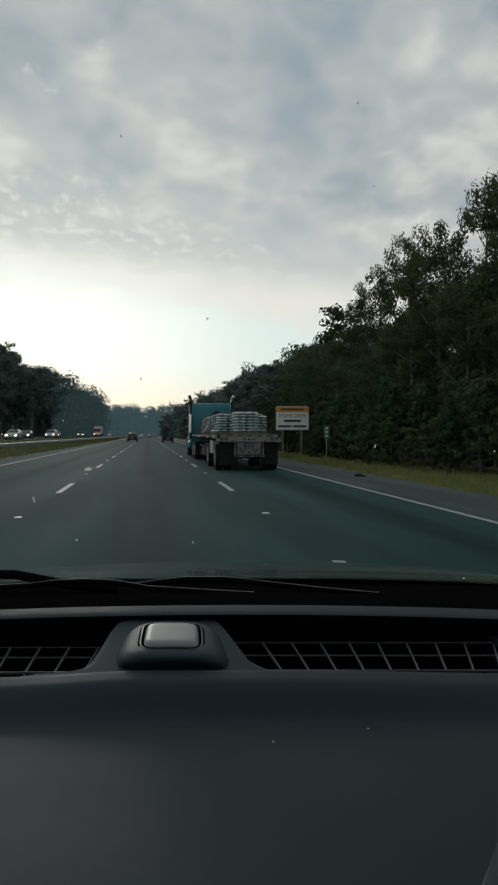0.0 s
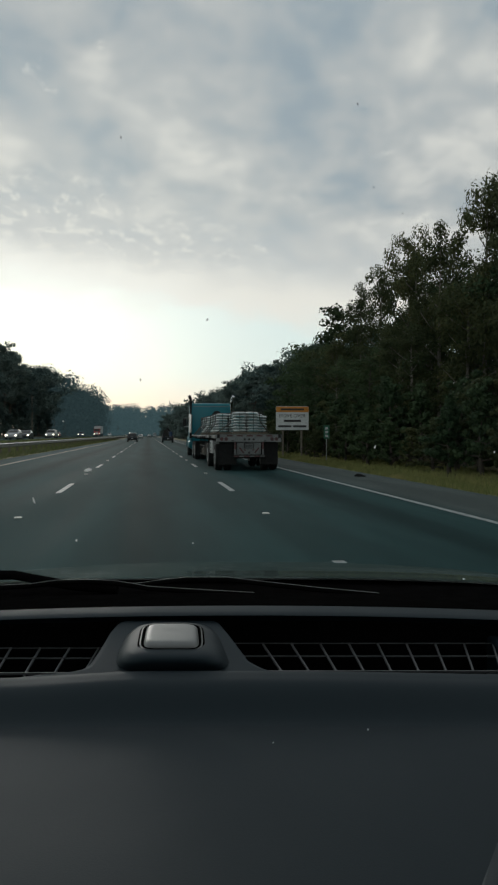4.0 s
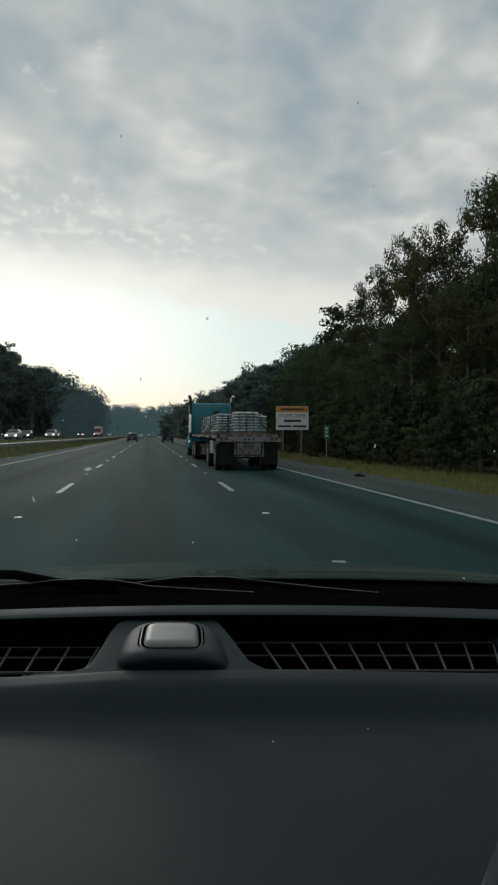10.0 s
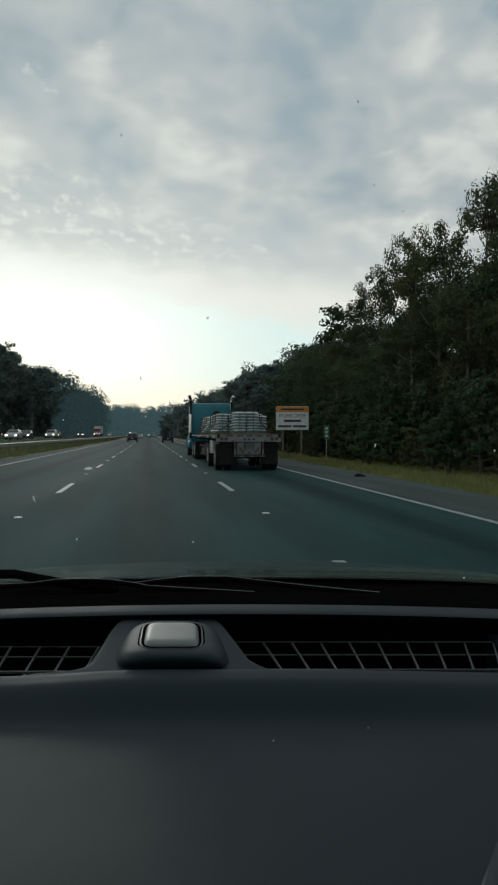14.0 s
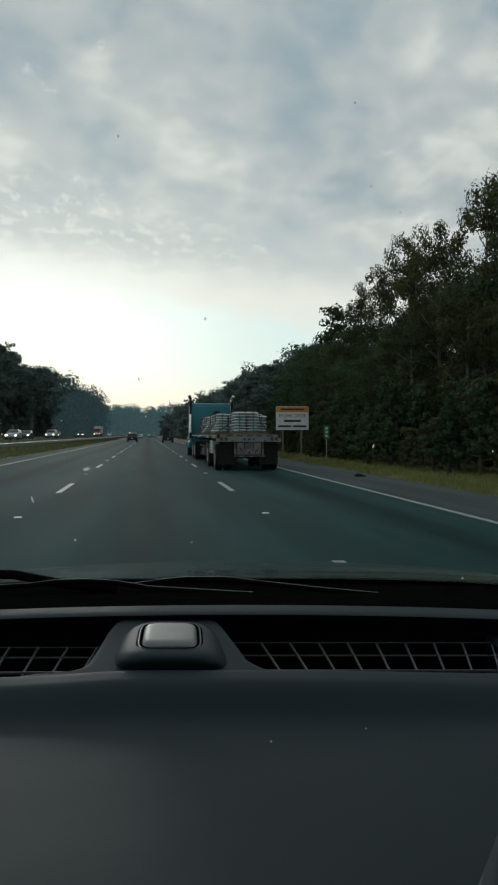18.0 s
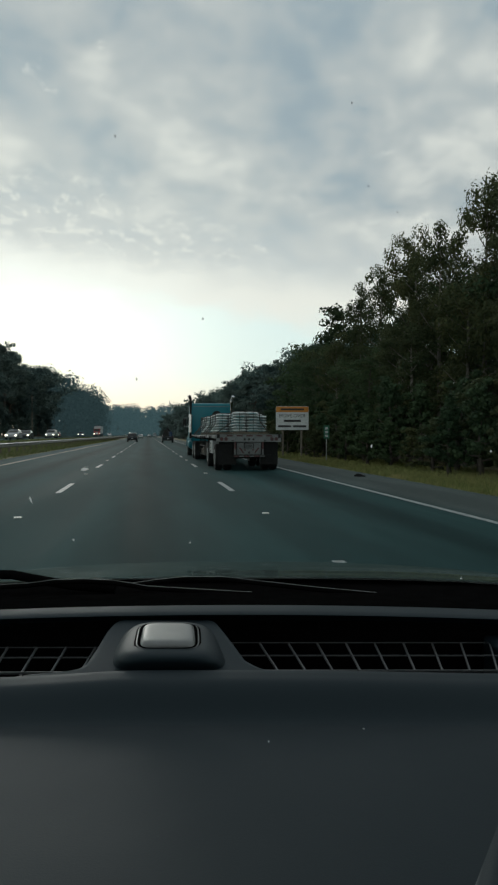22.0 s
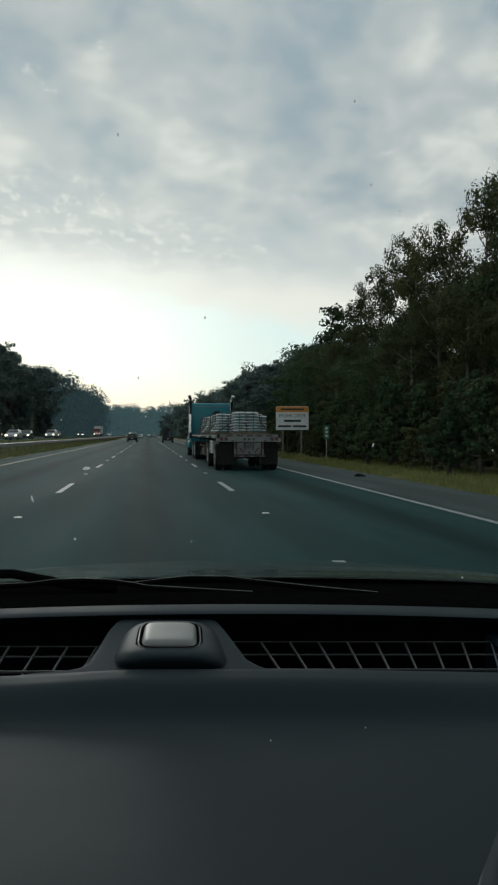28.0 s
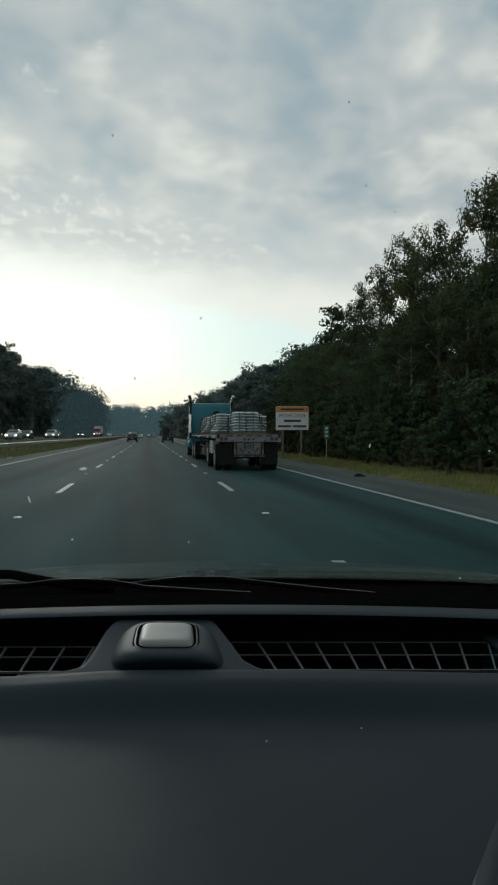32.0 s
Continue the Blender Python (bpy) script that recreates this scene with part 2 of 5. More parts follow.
def film_of_dirt(g):
    t = g.add("ShaderNodeBsdfTransparent")
    d = g.add("ShaderNodeBsdfPrincipled", {"Base Color": (0.25, 0.26, 0.26, 1), "Roughness": 0.9})
    return g.add("ShaderNodeMixShader", {0: g.span(g.noise(spots(g), 300.0, 2), 0.3, 0.7, 0.3, 0.6), 1: t, 2: d})


SPECK = material("dried_dirt", film_of_dirt)
PALE_SPECK = material("pale_dirt", thin_dirt)
TEAL = plain("teal_paint", (0.003, 0.12, 0.155), (0.005, 0.15, 0.19), 0.35, scale=1.2, bump=0.02, shine=0.3)
ALU = plain("worn_aluminium", (0.11, 0.12, 0.12), (0.18, 0.19, 0.19), 0.5, 0.4, scale=2.5)
CHROME = plain("chrome", (0.55, 0.56, 0.57), (0.68, 0.69, 0.7), 0.16, 1.0, scale=3, bump=0.02)
CHASSIS = plain("dirty_black_steel", (0.014, 0.014, 0.014), (0.028, 0.027, 0.025), 0.7, 0.1, scale=2.5, shine=0.15)
WHITE = plain("white_enamel", (0.3, 0.31, 0.31), (0.40, 0.41, 0.41), 0.45, scale=2.0)
SACK = plain("white_plastic_sack", (0.30, 0.35, 0.355), (0.46, 0.51, 0.51), 0.5, scale=5.0, grain=28, bump=0.5, depth=0.03, vary=0.16)
PRINT = plain("teal_print", (0.03, 0.14, 0.15), (0.06, 0.2, 0.21), 0.5, scale=8)
PALLET = plain("rough_pine_board", (0.085, 0.072, 0.055), (0.15, 0.13, 0.10), 0.85, scale=5)
STRAP = plain("webbing_strap", (0.035, 0.035, 0.03), (0.07, 0.065, 0.055), 0.8, scale=20)
RED = plain("red_reflector", (0.034, 0.0075, 0.0085), (0.062, 0.012, 0.012), 0.35, scale=12)
AMBER = plain("orange_sheeting", (0.42, 0.16, 0.015), (0.52, 0.21, 0.02), 0.5, scale=4)
SIGN_WHITE = plain("white_sheeting", (0.48, 0.5, 0.5), (0.58, 0.6, 0.6), 0.5, scale=4)
GREEN_SIGN = plain("green_sheeting", (0.01, 0.09, 0.05), (0.015, 0.12, 0.07), 0.5, scale=4)
# a greyer white than the enamel
GREYED_WHITE = plain("road_dirt_white", (0.075, 0.084, 0.084), (0.13, 0.14, 0.14), 0.7, scale=3.0)
INK = plain("black_lettering", (0.01, 0.01, 0.01), (0.02, 0.02, 0.02), 0.6)
LAMP = plain("lit_headlamp", (0.9, 0.85, 0.7), (1.0, 0.88, 0.66), 0.2, emit=6.0)
DIM_LAMP = plain("clear_lamp", (0.5, 0.5, 0.5), (0.6, 0.6, 0.6), 0.15)
HOOD = material("dark_grey_metallic_paint", car_paint)


# ---- builders ----
def part(name, bm, mat, parent=None, label=""):
    me = bpy.data.meshes.new(name)
    if isinstance(bm, tuple):
        me.from_pydata(bm[0], [], bm[1])
    else:
        bmesh.ops.recalc_face_normals(bm, faces=bm.faces)
        bm.to_mesh(me)
        bm.free()
    me.materials.append(mat)
    ob = new(name, me)
    ob.parent = parent
    if label:
        ob["label"] = label
    return ob


def thing(name, m=None, label="", category="", group="", kind=""):
    ob = new(name)
    ob.empty_display_size = 0.3
    if m is not None:
        ob.matrix_world = m
    return tagged(ob, label, category, group, kind)


def smooth(ob, angle=40):
    me = ob.data
    me.polygons.foreach_set("use_smooth", [True] * len(me.polygons))
    me.set_sharp_from_angle(angle=radians(angle))
    return ob


def box(x0, x1, y0, y1, z0, z1, bevel=0.0, segs=1, bm=None):
    made = bmesh.new()
    bmesh.ops.create_cube(made, size=1.0)
    bmesh.ops.scale(made, vec=(x1 - x0, y1 - y0, z1 - z0), verts=made.verts)
    bmesh.ops.translate(made, vec=((x0 + x1) / 2, (y0 + y1) / 2, (z0 + z1) / 2), verts=made.verts)
    if bevel:
        bmesh.ops.bevel(made, geom=made.edges[:], offset=bevel, segments=segs, profile=0.5, affect="EDGES")
    if bm is None:
        return made
    me = bpy.data.meshes.new("scratch")
    made.to_mesh(me)
    bm.from_mesh(me)
    bpy.data.meshes.remove(me)
    made.free()
    return bm


def drum(r, half, axis="X", segs=24, bevel=0.0, at=(0, 0, 0), bm=None):
    made = bmesh.new()
    bmesh.ops.create_cone(made, cap_ends=True, segments=segs, radius1=r, radius2=r, depth=2 * half)
    if bevel:
        rims = [e for e in made.edges if abs(e.verts[0].co.z - e.verts[1].co.z) < 1e-6]
        bmesh.ops.bevel(made, geom=rims, offset=bevel, segments=2, profile=0.5, affect="EDGES")
    turn = {"X": Matrix.Rotation(radians(90), 3, "Y"), "Y": Matrix.Rotation(radians(90), 3, "X"), "Z": Matrix.Identity(3)}[axis]
    bmesh.ops.rotate(made, matrix=turn, verts=made.verts)
    bmesh.ops.translate(made, vec=at, verts=made.verts)
    if bm is None:
        return made
    me = bpy.data.meshes.new("scratch")
    made.to_mesh(me)
    bm.from_mesh(me)
    bpy.data.meshes.remove(me)
    made.free()
    return bm


def tube(points, radii, segs=8, bm=None):
    """A tapered tube along points."""
    bm = bm or bmesh.new()
    rings = []
    for i, p in enumerate(points):
        p = Vector(p)
        a, b = Vector(points[max(0, i - 1)]), Vector(points[min(len(points) - 1, i + 1)])
        q = (b - a).to_track_quat("Z", "Y")
        rings.append([bm.verts.new(p + q @ Vector((radii[i] * math.cos(k * math.tau / segs), radii[i] * math.sin(k * math.tau / segs), 0))) for k in range(segs)])
    for r0, r1 in zip(rings, rings[1:]):
        for k in range(segs):
            bm.faces.new((r0[k], r0[(k + 1) % segs], r1[(k + 1) % segs], r1[k]))
    bm.faces.new(rings[0][::-1])
    bm.faces.new(rings[-1])
    return bm


def profile(points, x0, x1, bevel=0.0, segs=2):
    """A side outline (y, z) drawn across from x0 to x1."""
    bm = bmesh.new()
    a = [bm.verts.new((x0, y, z)) for y, z in points]
    b = [bm.verts.new((x1, y, z)) for y, z in points]
    bm.faces.new(a)
    bm.faces.new(b[::-1])
    n = len(points)
    for i in range(n):
        bm.faces.new((a[i], b[i], b[(i + 1) % n], a[(i + 1) % n]))
    if bevel:
        bmesh.ops.bevel(bm, geom=bm.edges[:], offset=bevel, segments=segs, profile=0.5, affect="EDGES", clamp_overlap=True)
    return bm


def sheet(nx, ny, place):
    """A grid surface: place(u, v) for u, v from 0 to 1."""
    verts = [place(i / nx, j / ny) for j in range(ny + 1) for i in range(nx + 1)]
    faces = [(j * (nx + 1) + i, j * (nx + 1) + i + 1, (j + 1) * (nx + 1) + i + 1, (j + 1) * (nx + 1) + i) for j in range(ny) for i in range(nx)]
    return verts, faces


def ease(a, b, v):
    v = min(1.0, max(0.0, (v - a) / (b - a)))
    return v * v * (3 - 2 * v)


# ---- ground, carriageways and their marks ----
def land(x, y):
    """Height of the ground beside the road."""
    z = -0.03
    if x > 7.6:
        z += -0.10 * ease(7.8, 10.5, x) + 0.5 * ease(12, 26, x) + 0.10 * noise.noise((x * 0.15, y * 0.05, 0)) * ease(8, 14, x)
    if x < -8.0:
        hump = ease(-8.0, -11.0, x) * (1 - ease(-12.5, -15.5, x))
        z += 0.22 * hump + 0.66 * ease(-12.8, -15.6, x) + 0.5 * ease(-34, -60, x)
    return z


xs = [-2600, -900, -300, -120, -70, -50, -40, -34, -32.5, -31, -24, -17, -15.7, -14, -12.5, -11, -9.5, -8.2, -7, 0, 7.4, 7.8, 8.3, 9.2, 10.5, 12, 14, 17, 20, 26, 34, 50, 90, 200, 600, 2600]
ys = [-400, -100, -40] + list(range(-20, 140, 4)) + list(range(140, 400, 13)) + [420, 520, 700, 1000, 1500, 2400, 4200]
verts = [(x, y, land(x, y)) for y in ys for x in xs]
faces = [(j * len(xs) + i, j * len(xs) + i + 1, (j + 1) * len(xs) + i + 1, (j + 1) * len(xs) + i) for j in range(len(ys) - 1) for i in range(len(xs) - 1)]
ground = tagged(part("ground", (verts, faces), TURF), "mown green and straw-yellow roadside grass", "ground", kind="structure")
smooth(ground)

road = tagged(part("road", box(-8.0, 7.7, -120, 505, -0.3, 0.0), ASPHALT), "grey-green worn asphalt of a three-lane motorway", "road", kind="structure")
far_road = tagged(part("road", box(-31.5, -16.0, -120, 505, -0.3, 0.66), ASPHALT), "asphalt carriageway of the oncoming traffic", "road", kind="structure")

LEFT_LINE, RIGHT_LINE, EDGE_LINE, YELLOW = -2.1, 2.05, 5.4, -6.5
part("edge_line", box(EDGE_LINE - 0.065, EDGE_LINE + 0.065, -60, 500, 0.0, 0.005), WHITE_LINE, road, "solid white edge line")
part("yellow_line", box(YELLOW - 0.065, YELLOW + 0.065, -60, 500, 0.0, 0.005), YELLOW_LINE, road, "faded yellow edge line")
part("edge_line", box(-17.5, -17.36, -60, 500, 0.66, 0.665), YELLOW_LINE, far_road)
part("edge_line", box(-29.0, -28.86, -60, 500, 0.66, 0.665), WHITE_LINE, far_road)
dash = part("lane_dash", box(-0.065, 0.065, -1.52, 1.52, 0.0, 0.005), WHITE_LINE, road)
dash.location = (RIGHT_LINE, 17.7 - 12.19, 0)
stud_bm = bmesh.new()
for x0, x1, z in ((-0.06, 0.06, 0.0),):
    box(x0, x1, -0.05, 0.05, 0.0, 0.022, 0.009, 2, stud_bm)
stud = part("road_stud", stud_bm, MARKER, road, "raised white road stud")
stud.location = (RIGHT_LINE, 17.7 - 18.3, 0)
for k in range(0, 32):
    for x in (LEFT_LINE, RIGHT_LINE):
        d = new("lane_dash", dash.data)
        d.parent, d.location = road, (x, 17.7 + 12.19 * k, 0)
        if k % 2 == 0 or k < 4:
            s = new("road_stud", stud.data)
            s.parent, s.location = road, (x - 0.02, 17.7 - 6.3 + 12.19 * k, 0)
for k in range(0, 25):
    for x in (-21.2, -25.0):
        d = new("lane_dash", dash.data)
        d.parent, d.location = far_road, (x, 40 + 12.19 * k, 0.66)

# crack seals and stains with their own outline on the carriageway
random.seed(5)
for k in range(9):
    x, y = random.uniform(-6, 5), random.uniform(12, 90)
    pts = [(x + 0.12 * random.uniform(-1, 1), y + i * 0.6, 0.002) for i in range(random.randint(4, 9))]
    v, f = [], []
    for i, (a, b, c) in enumerate(pts):
        w = random.uniform(0.02, 0.035)
        v += [(a - w, b, 0.004), (a + w, b, 0.004)]
        if i:
            f.append((2 * i - 2, 2 * i - 1, 2 * i + 1, 2 * i))
    part("crack_seal", (v, f), CHASSIS, road)

# ---- guard rail on the median ----
RAIL_X = -9.6


def w_beam(y0, y1):
    outline = [(0.0, 0.0), (0.035, 0.03), (0.08, 0.06), (0.08, 0.10), (0.02, 0.135), (0.02, 0.175), (0.08, 0.21), (0.08, 0.25), (0.035, 0.28), (0.0, 0.31)]
    v = [(x, y, z) for y in (y0, y1) for x, z in outline] + [(x - 0.006, y, z) for y in (y0, y1) for x, z in outline]
    n = len(outline)
    f = [(i, i + 1, n + i + 1, n + i) for i in range(n - 1)] + [(2 * n + i, 3 * n + i, 3 * n + i + 1, 2 * n + i + 1) for i in range(n - 1)]
    f += [(0, n, 3 * n, 2 * n), (n - 1, 3 * n - 1, 4 * n - 1, 2 * n - 1)][:1]
    return v, f


rail = thing("guard_rail", pose(RAIL_X, 0, land(RAIL_X, 30)), "galvanised steel guard rail on posts along the median", "guard rail")
beam = part("rail_beam", w_beam(0, 7.62), STEEL, rail)
beam.location = (0.06, 0, 0.42)
post = part("post", box(-0.08, 0.07, -0.06, 0.06, -0.1, 0.76, 0.008), WOOD_POST, rail)
block = part("spacer_block", box(0.05, 0.10, -0.05, 0.05, 0.46, 0.70), WOOD_POST, rail)
for k in range(-2, 58):
    b = new("rail_beam", beam.data)
    b.parent, b.location = rail, (0.06, 7.62 * k, 0.42 + 0.012 * math.sin(k * 1.7))
    if k == 0:
        bpy.data.objects.remove(b)
for k in range(-4, 130):
    if k:
        p = new("post", post.data)
        p.parent, p.location = rail, (0, 1.905 * 1.5 * k, 0.01 * math.sin(k * 2.3))
        b = new("spacer_block", block.data)
        b.parent, b.location = rail, p.location
# ---- the car that carries the eye: its dashboard, windscreen, wipers and bonnet ----
car = thing("car", pose(0, 0, 0, 0, 0, -HEAD), "dark grey car with a black grained dashboard, seen from inside", "car")


def arch(x):
    return 0.008 * (1 - (x / 0.40) ** 2)


def pad(u, v):
    """The padded top, from the near edge to the lip of the vent trough, with a soft roll at both ends."""
    x, d = -0.80 + 1.6 * u, 0.36 + 0.452 * v
    z = EYE - 0.3285 + 0.008 * ease(0.44, 0.70, d) + 0.0300 * ease(0.722, 0.786, d) + 0.0022 * ease(0.780, 0.804, d) + 0.3 * arch(x) - 0.05 * ease(0.46, 0.36, d)
    z -= 0.012 * ease(0.806, 0.812, d)
    z -= (0.0072 * ease(-0.12, -0.30, x) + 0.0026 * ease(0.05, 0.30, x)) * ease(0.68, 0.79, d)
    z -= 0.01 * ease(0.60, 0.80, abs(x))
    return x, d, z


dashboard = smooth(part("dashboard", sheet(80, 120, pad), DASH, car, "black grained plastic dashboard pad"))
# floor and near wall in black, standing in for the shade inside the trough
trough_floor = part("vent_trough", box(-0.80, 0.80, 0.812, 1.0, EYE - 0.50, EYE - 0.37), BLACK, dashboard, "trough of the air vents, its inner shade painted black")
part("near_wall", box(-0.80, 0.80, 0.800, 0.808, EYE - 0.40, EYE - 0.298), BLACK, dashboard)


def far_wall(u, v):
    x = -0.80 + 1.6 * u
    d, z = [(0.990, -0.2850), (0.978, -0.2770), (0.970, -0.2727), (0.9675, -0.2708), (0.970, -0.2694), (0.980, -0.2677), (0.992, -0.2661), (1.001, -0.2652), (1.006, -0.2800)][round(v * 8)]
    return x, d, EYE + z + arch(x)


# far wall, blackened likewise for the shade under the ridge
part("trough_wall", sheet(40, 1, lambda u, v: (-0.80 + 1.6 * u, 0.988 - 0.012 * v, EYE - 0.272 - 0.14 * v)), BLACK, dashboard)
ridge = smooth(part("front_ridge", sheet(60, 8, far_wall), DASH, dashboard, "grey-lit rounded ridge below the windscreen"), 60)
part("glass_border", sheet(40, 2, lambda u, v: (-0.80 + 1.6 * u, 1.006 + 0.17 * v, EYE - 0.273 + arch(-0.8 + 1.6 * u) - 0.0145 * v)), BLACK, car, "black border below the windscreen")


def bar(name, a, b, w, h):
    a, b = Vector(a), Vector(b)
    across = (b - a).cross(Vector((0, 0, 1))).normalized() * w / 2
    v = [p + s * across + Vector((0, 0, t)) for p in (a, b) for s, t in ((-1, 0), (1, 0), (1, -h), (-1, -h))]
    f = [(0, 1, 5, 4), (1, 2, 6, 5), (2, 3, 7, 6), (3, 0, 4, 7), (0, 3, 2, 1), (4, 5, 6, 7)]
    return part(name, ([tuple(p) for p in v], f), VENT, dashboard)


VZ = EYE - 0.302
for k in range(-1, 14):                                    # fins of the long vent
    bar("vent_fin", (0.042 + 0.0349 * k, 0.843, VZ + 0.002), (0.0204 + 0.0417 * k, 0.962, VZ), 0.0021, 0.003)
for k in range(-1, 8):                                     # fins of the other vent
    bar("vent_fin", (-0.2483 - 0.0370 * k, 0.838, EYE - 0.3038), (-0.2586 - 0.0422 * k, 0.955, EYE - 0.3056), 0.0021, 0.003)
bar("vent_bar", (-0.01, 0.905, VZ + 0.001), (0.366, 0.905, VZ + 0.001), 0.0014, 0.0016)
bar("vent_bar", (-0.78, 0.905, EYE - 0.3042), (-0.18, 0.905, EYE - 0.3038), 0.0014, 0.0016)
bar("vent_bar", (-0.03, 0.961, VZ + 0.001), (0.366, 0.961, VZ + 0.001), 0.0010, 0.0014)
bar("vent_bar", (-0.78, 0.957, EYE - 0.3070), (-0.2, 0.957, EYE - 0.3066), 0.0010, 0.0014)
bar("vent_rim", (-0.01, 0.842, VZ + 0.003), (0.366, 0.842, VZ + 0.003), 0.0020, 0.003)
bar("vent_rim", (-0.78, 0.842, EYE - 0.3036), (-0.17, 0.842, EYE - 0.3010), 0.0020, 0.003)


FLANGE_V = (0.0, 0.10, 0.15, 0.19, 0.23, 0.31, 0.485, 0.77, 0.93, 0.98, 1.0)
FLANGE_L = (-0.330, -0.270, -0.2230, -0.2090, -0.2037, -0.2010, -0.1977, -0.1944, -0.1890, -0.1840, -0.1765)
FLANGE_R = (0.120, 0.080, 0.0360, 0.0200, 0.0121, -0.0007, -0.0120, -0.0308, -0.0425, -0.0480, -0.0560)


def slope_z(d):
    return EYE - 0.2985 + 0.0285 * (d - 0.800) / 0.170


def housing(u, v):
    """The flange that bridges the trough, with a foot that runs out into the lip of the pad."""
    v2 = max(0.0, min(1.0, (v - 0.04) / 0.92))
    d = 0.800 + 0.170 * v2
    left, right = float(np.interp(v2, FLANGE_V, FLANGE_L)), float(np.interp(v2, FLANGE_V, FLANGE_R))
    u2 = max(0.0, min(1.0, (u - 0.04) / 0.92))
    z = slope_z(d)
    if v < 0.04 or v > 0.96 or u < 0.04 or u > 0.96:
        z -= 0.06
    elif min(u - 0.04, 0.96 - u, v - 0.04, 0.96 - v) < 0.018:
        z -= 0.0010
    return left + (right - left) * u2, d, z


pod = smooth(part("sensor_housing", sheet(100, 75, housing), DASH, dashboard, "grained black housing raised in the vent"), 50)


def cushion(x0, x1, d0, d1, z0, z1, n=28, power=5.0, tall=0.010, skew=-0.0090, flat=5):
    """A rounded rectangular button that slopes with its base."""
    def place(u, v):
        a, b = 2 * u - 1, 2 * v - 1
        s = max(abs(a), abs(b))
        ang = math.atan2(b, a)
        r = 1.0 / (abs(math.cos(ang)) ** power + abs(math.sin(ang)) ** power) ** (1 / power)
        px, py = r * s * math.cos(ang), r * s * math.sin(ang)
        h = (1 - s ** flat) ** 0.5 if s < 1 else 0.0
        t = (py + 1) / 2
        return x0 + (x1 - x0) * (px + 1) / 2 + skew * (t - 0.5), d0 + (d1 - d0) * t, z0 + (z1 - z0) * t - tall * (1 - h)
    return sheet(n, n, place)


def bulge(u, v):
    """The pod: a level top, soft shoulders, a steep front and a back that sinks into the flange."""
    a, b = 2 * u - 1, 2 * v - 1
    s = max(abs(a), abs(b))
    ang = math.atan2(b, a)
    r = 1.0 / (abs(math.cos(ang)) ** 4.0 + abs(math.sin(ang)) ** 4.0) ** 0.25
    px, py = r * s * math.cos(ang), r * s * math.sin(ang)
    d = 0.878 + 0.082 * py
    half = 0.0720 - 0.0085 * py
    x = -0.1020 - 0.0080 * py + half * px * (0.85 + 0.17 * (1 - max(0.0, 1 - s ** 6.5) ** 0.5))
    low = slope_z(d) - 0.004
    swell = max(0.0, 1 - s ** 6.5) ** 0.5
    d += 0.034 * (1 - swell) * max(0.0, -py)
    top = EYE - 0.2690 + 0.004 * (d - 0.83) / 0.12 - 0.0015 * px * px
    return x, d, low + max(0.0, top - low) * swell


smooth(part("pod", sheet(44, 44, bulge), DASH, dashboard, "soft grained pod round the cap"), 70)
part("slot", cushion(-0.1465, -0.0590, 0.831, 0.931, EYE - 0.2692, EYE - 0.2638, 24, 5, 0.002), BLACK, dashboard, "black slot round the cap")
part("ring", cushion(-0.1440, -0.0615, 0.833, 0.928, EYE - 0.2684, EYE - 0.2630, 24, 5, 0.0015), VENT, dashboard, "thin grey ring round the cap")
part("inner_slot", cushion(-0.1422, -0.0633, 0.8335, 0.9275, EYE - 0.2680, EYE - 0.2625, 24, 5, 0.0012), BLACK, dashboard)
smooth(part("cap", cushion(-0.1403, -0.0645, 0.834, 0.925, EYE - 0.2625, EYE - 0.2597, 44, 6.0, 0.0170, -0.0090, 11), CAP, dashboard, "satin silver rounded cap"), 70)


def side_panel(u, v):
    d = 0.38 + 0.28 * v
    x = 0.196 + 0.5 * (d - 0.54) + 0.10 * u
    return x, d, EYE - 0.3265 + 0.0045 * ease(0.0, 0.2, u) - 0.010 * ease(0.60, 0.66, d) - 0.006 * (u == 0)


smooth(part("side_panel", sheet(30, 20, side_panel), DASH, dashboard, "rounded end of the pad"), 70)

smooth(part("vent_end", box(0.352, 0.80, 0.815, 0.985, EYE - 0.42, EYE - 0.2965, 0.006, 3), DASH, dashboard), 50)
for x, d, z in ((0.025, 0.679, -0.3150), (0.126, 0.70, -0.3110)):
    part("crumb", drum(0.0008, 0.0005, "Z", 7, 0, (x, d, EYE + z)), PALE_SPECK, dashboard)

# windscreen: one bowed pane, its dirt, and the wipers beyond its foot
def screen(u, v):
    x = -0.78 + 1.56 * u
    d = 1.18 - 0.76 * v
    return x, d - 0.05 * (x / 0.78) ** 2, EYE - 0.262 + 0.62 * v - 0.02 * v * v


windscreen = smooth(part("windscreen", sheet(16, 10, screen), GLASS, car, "clear windscreen with specks of dirt"), 80)
windscreen.visible_shadow = False


def on_glass(bearing_x, bearing_z):
    """Where the glass is met by the line with these rises to the side and up, per metre ahead."""
    lo, hi = 0.05, 1.18
    for _ in range(30):
        d = (lo + hi) / 2
        v = (1.18 - 0.05 * (bearing_x * d / 0.78) ** 2 - d) / 0.76
        if bearing_z * d > -0.262 + 0.62 * v - 0.02 * v * v:
            hi = d
        else:
            lo = d
    return Vector((bearing_x * d, d, EYE + bearing_z * d))


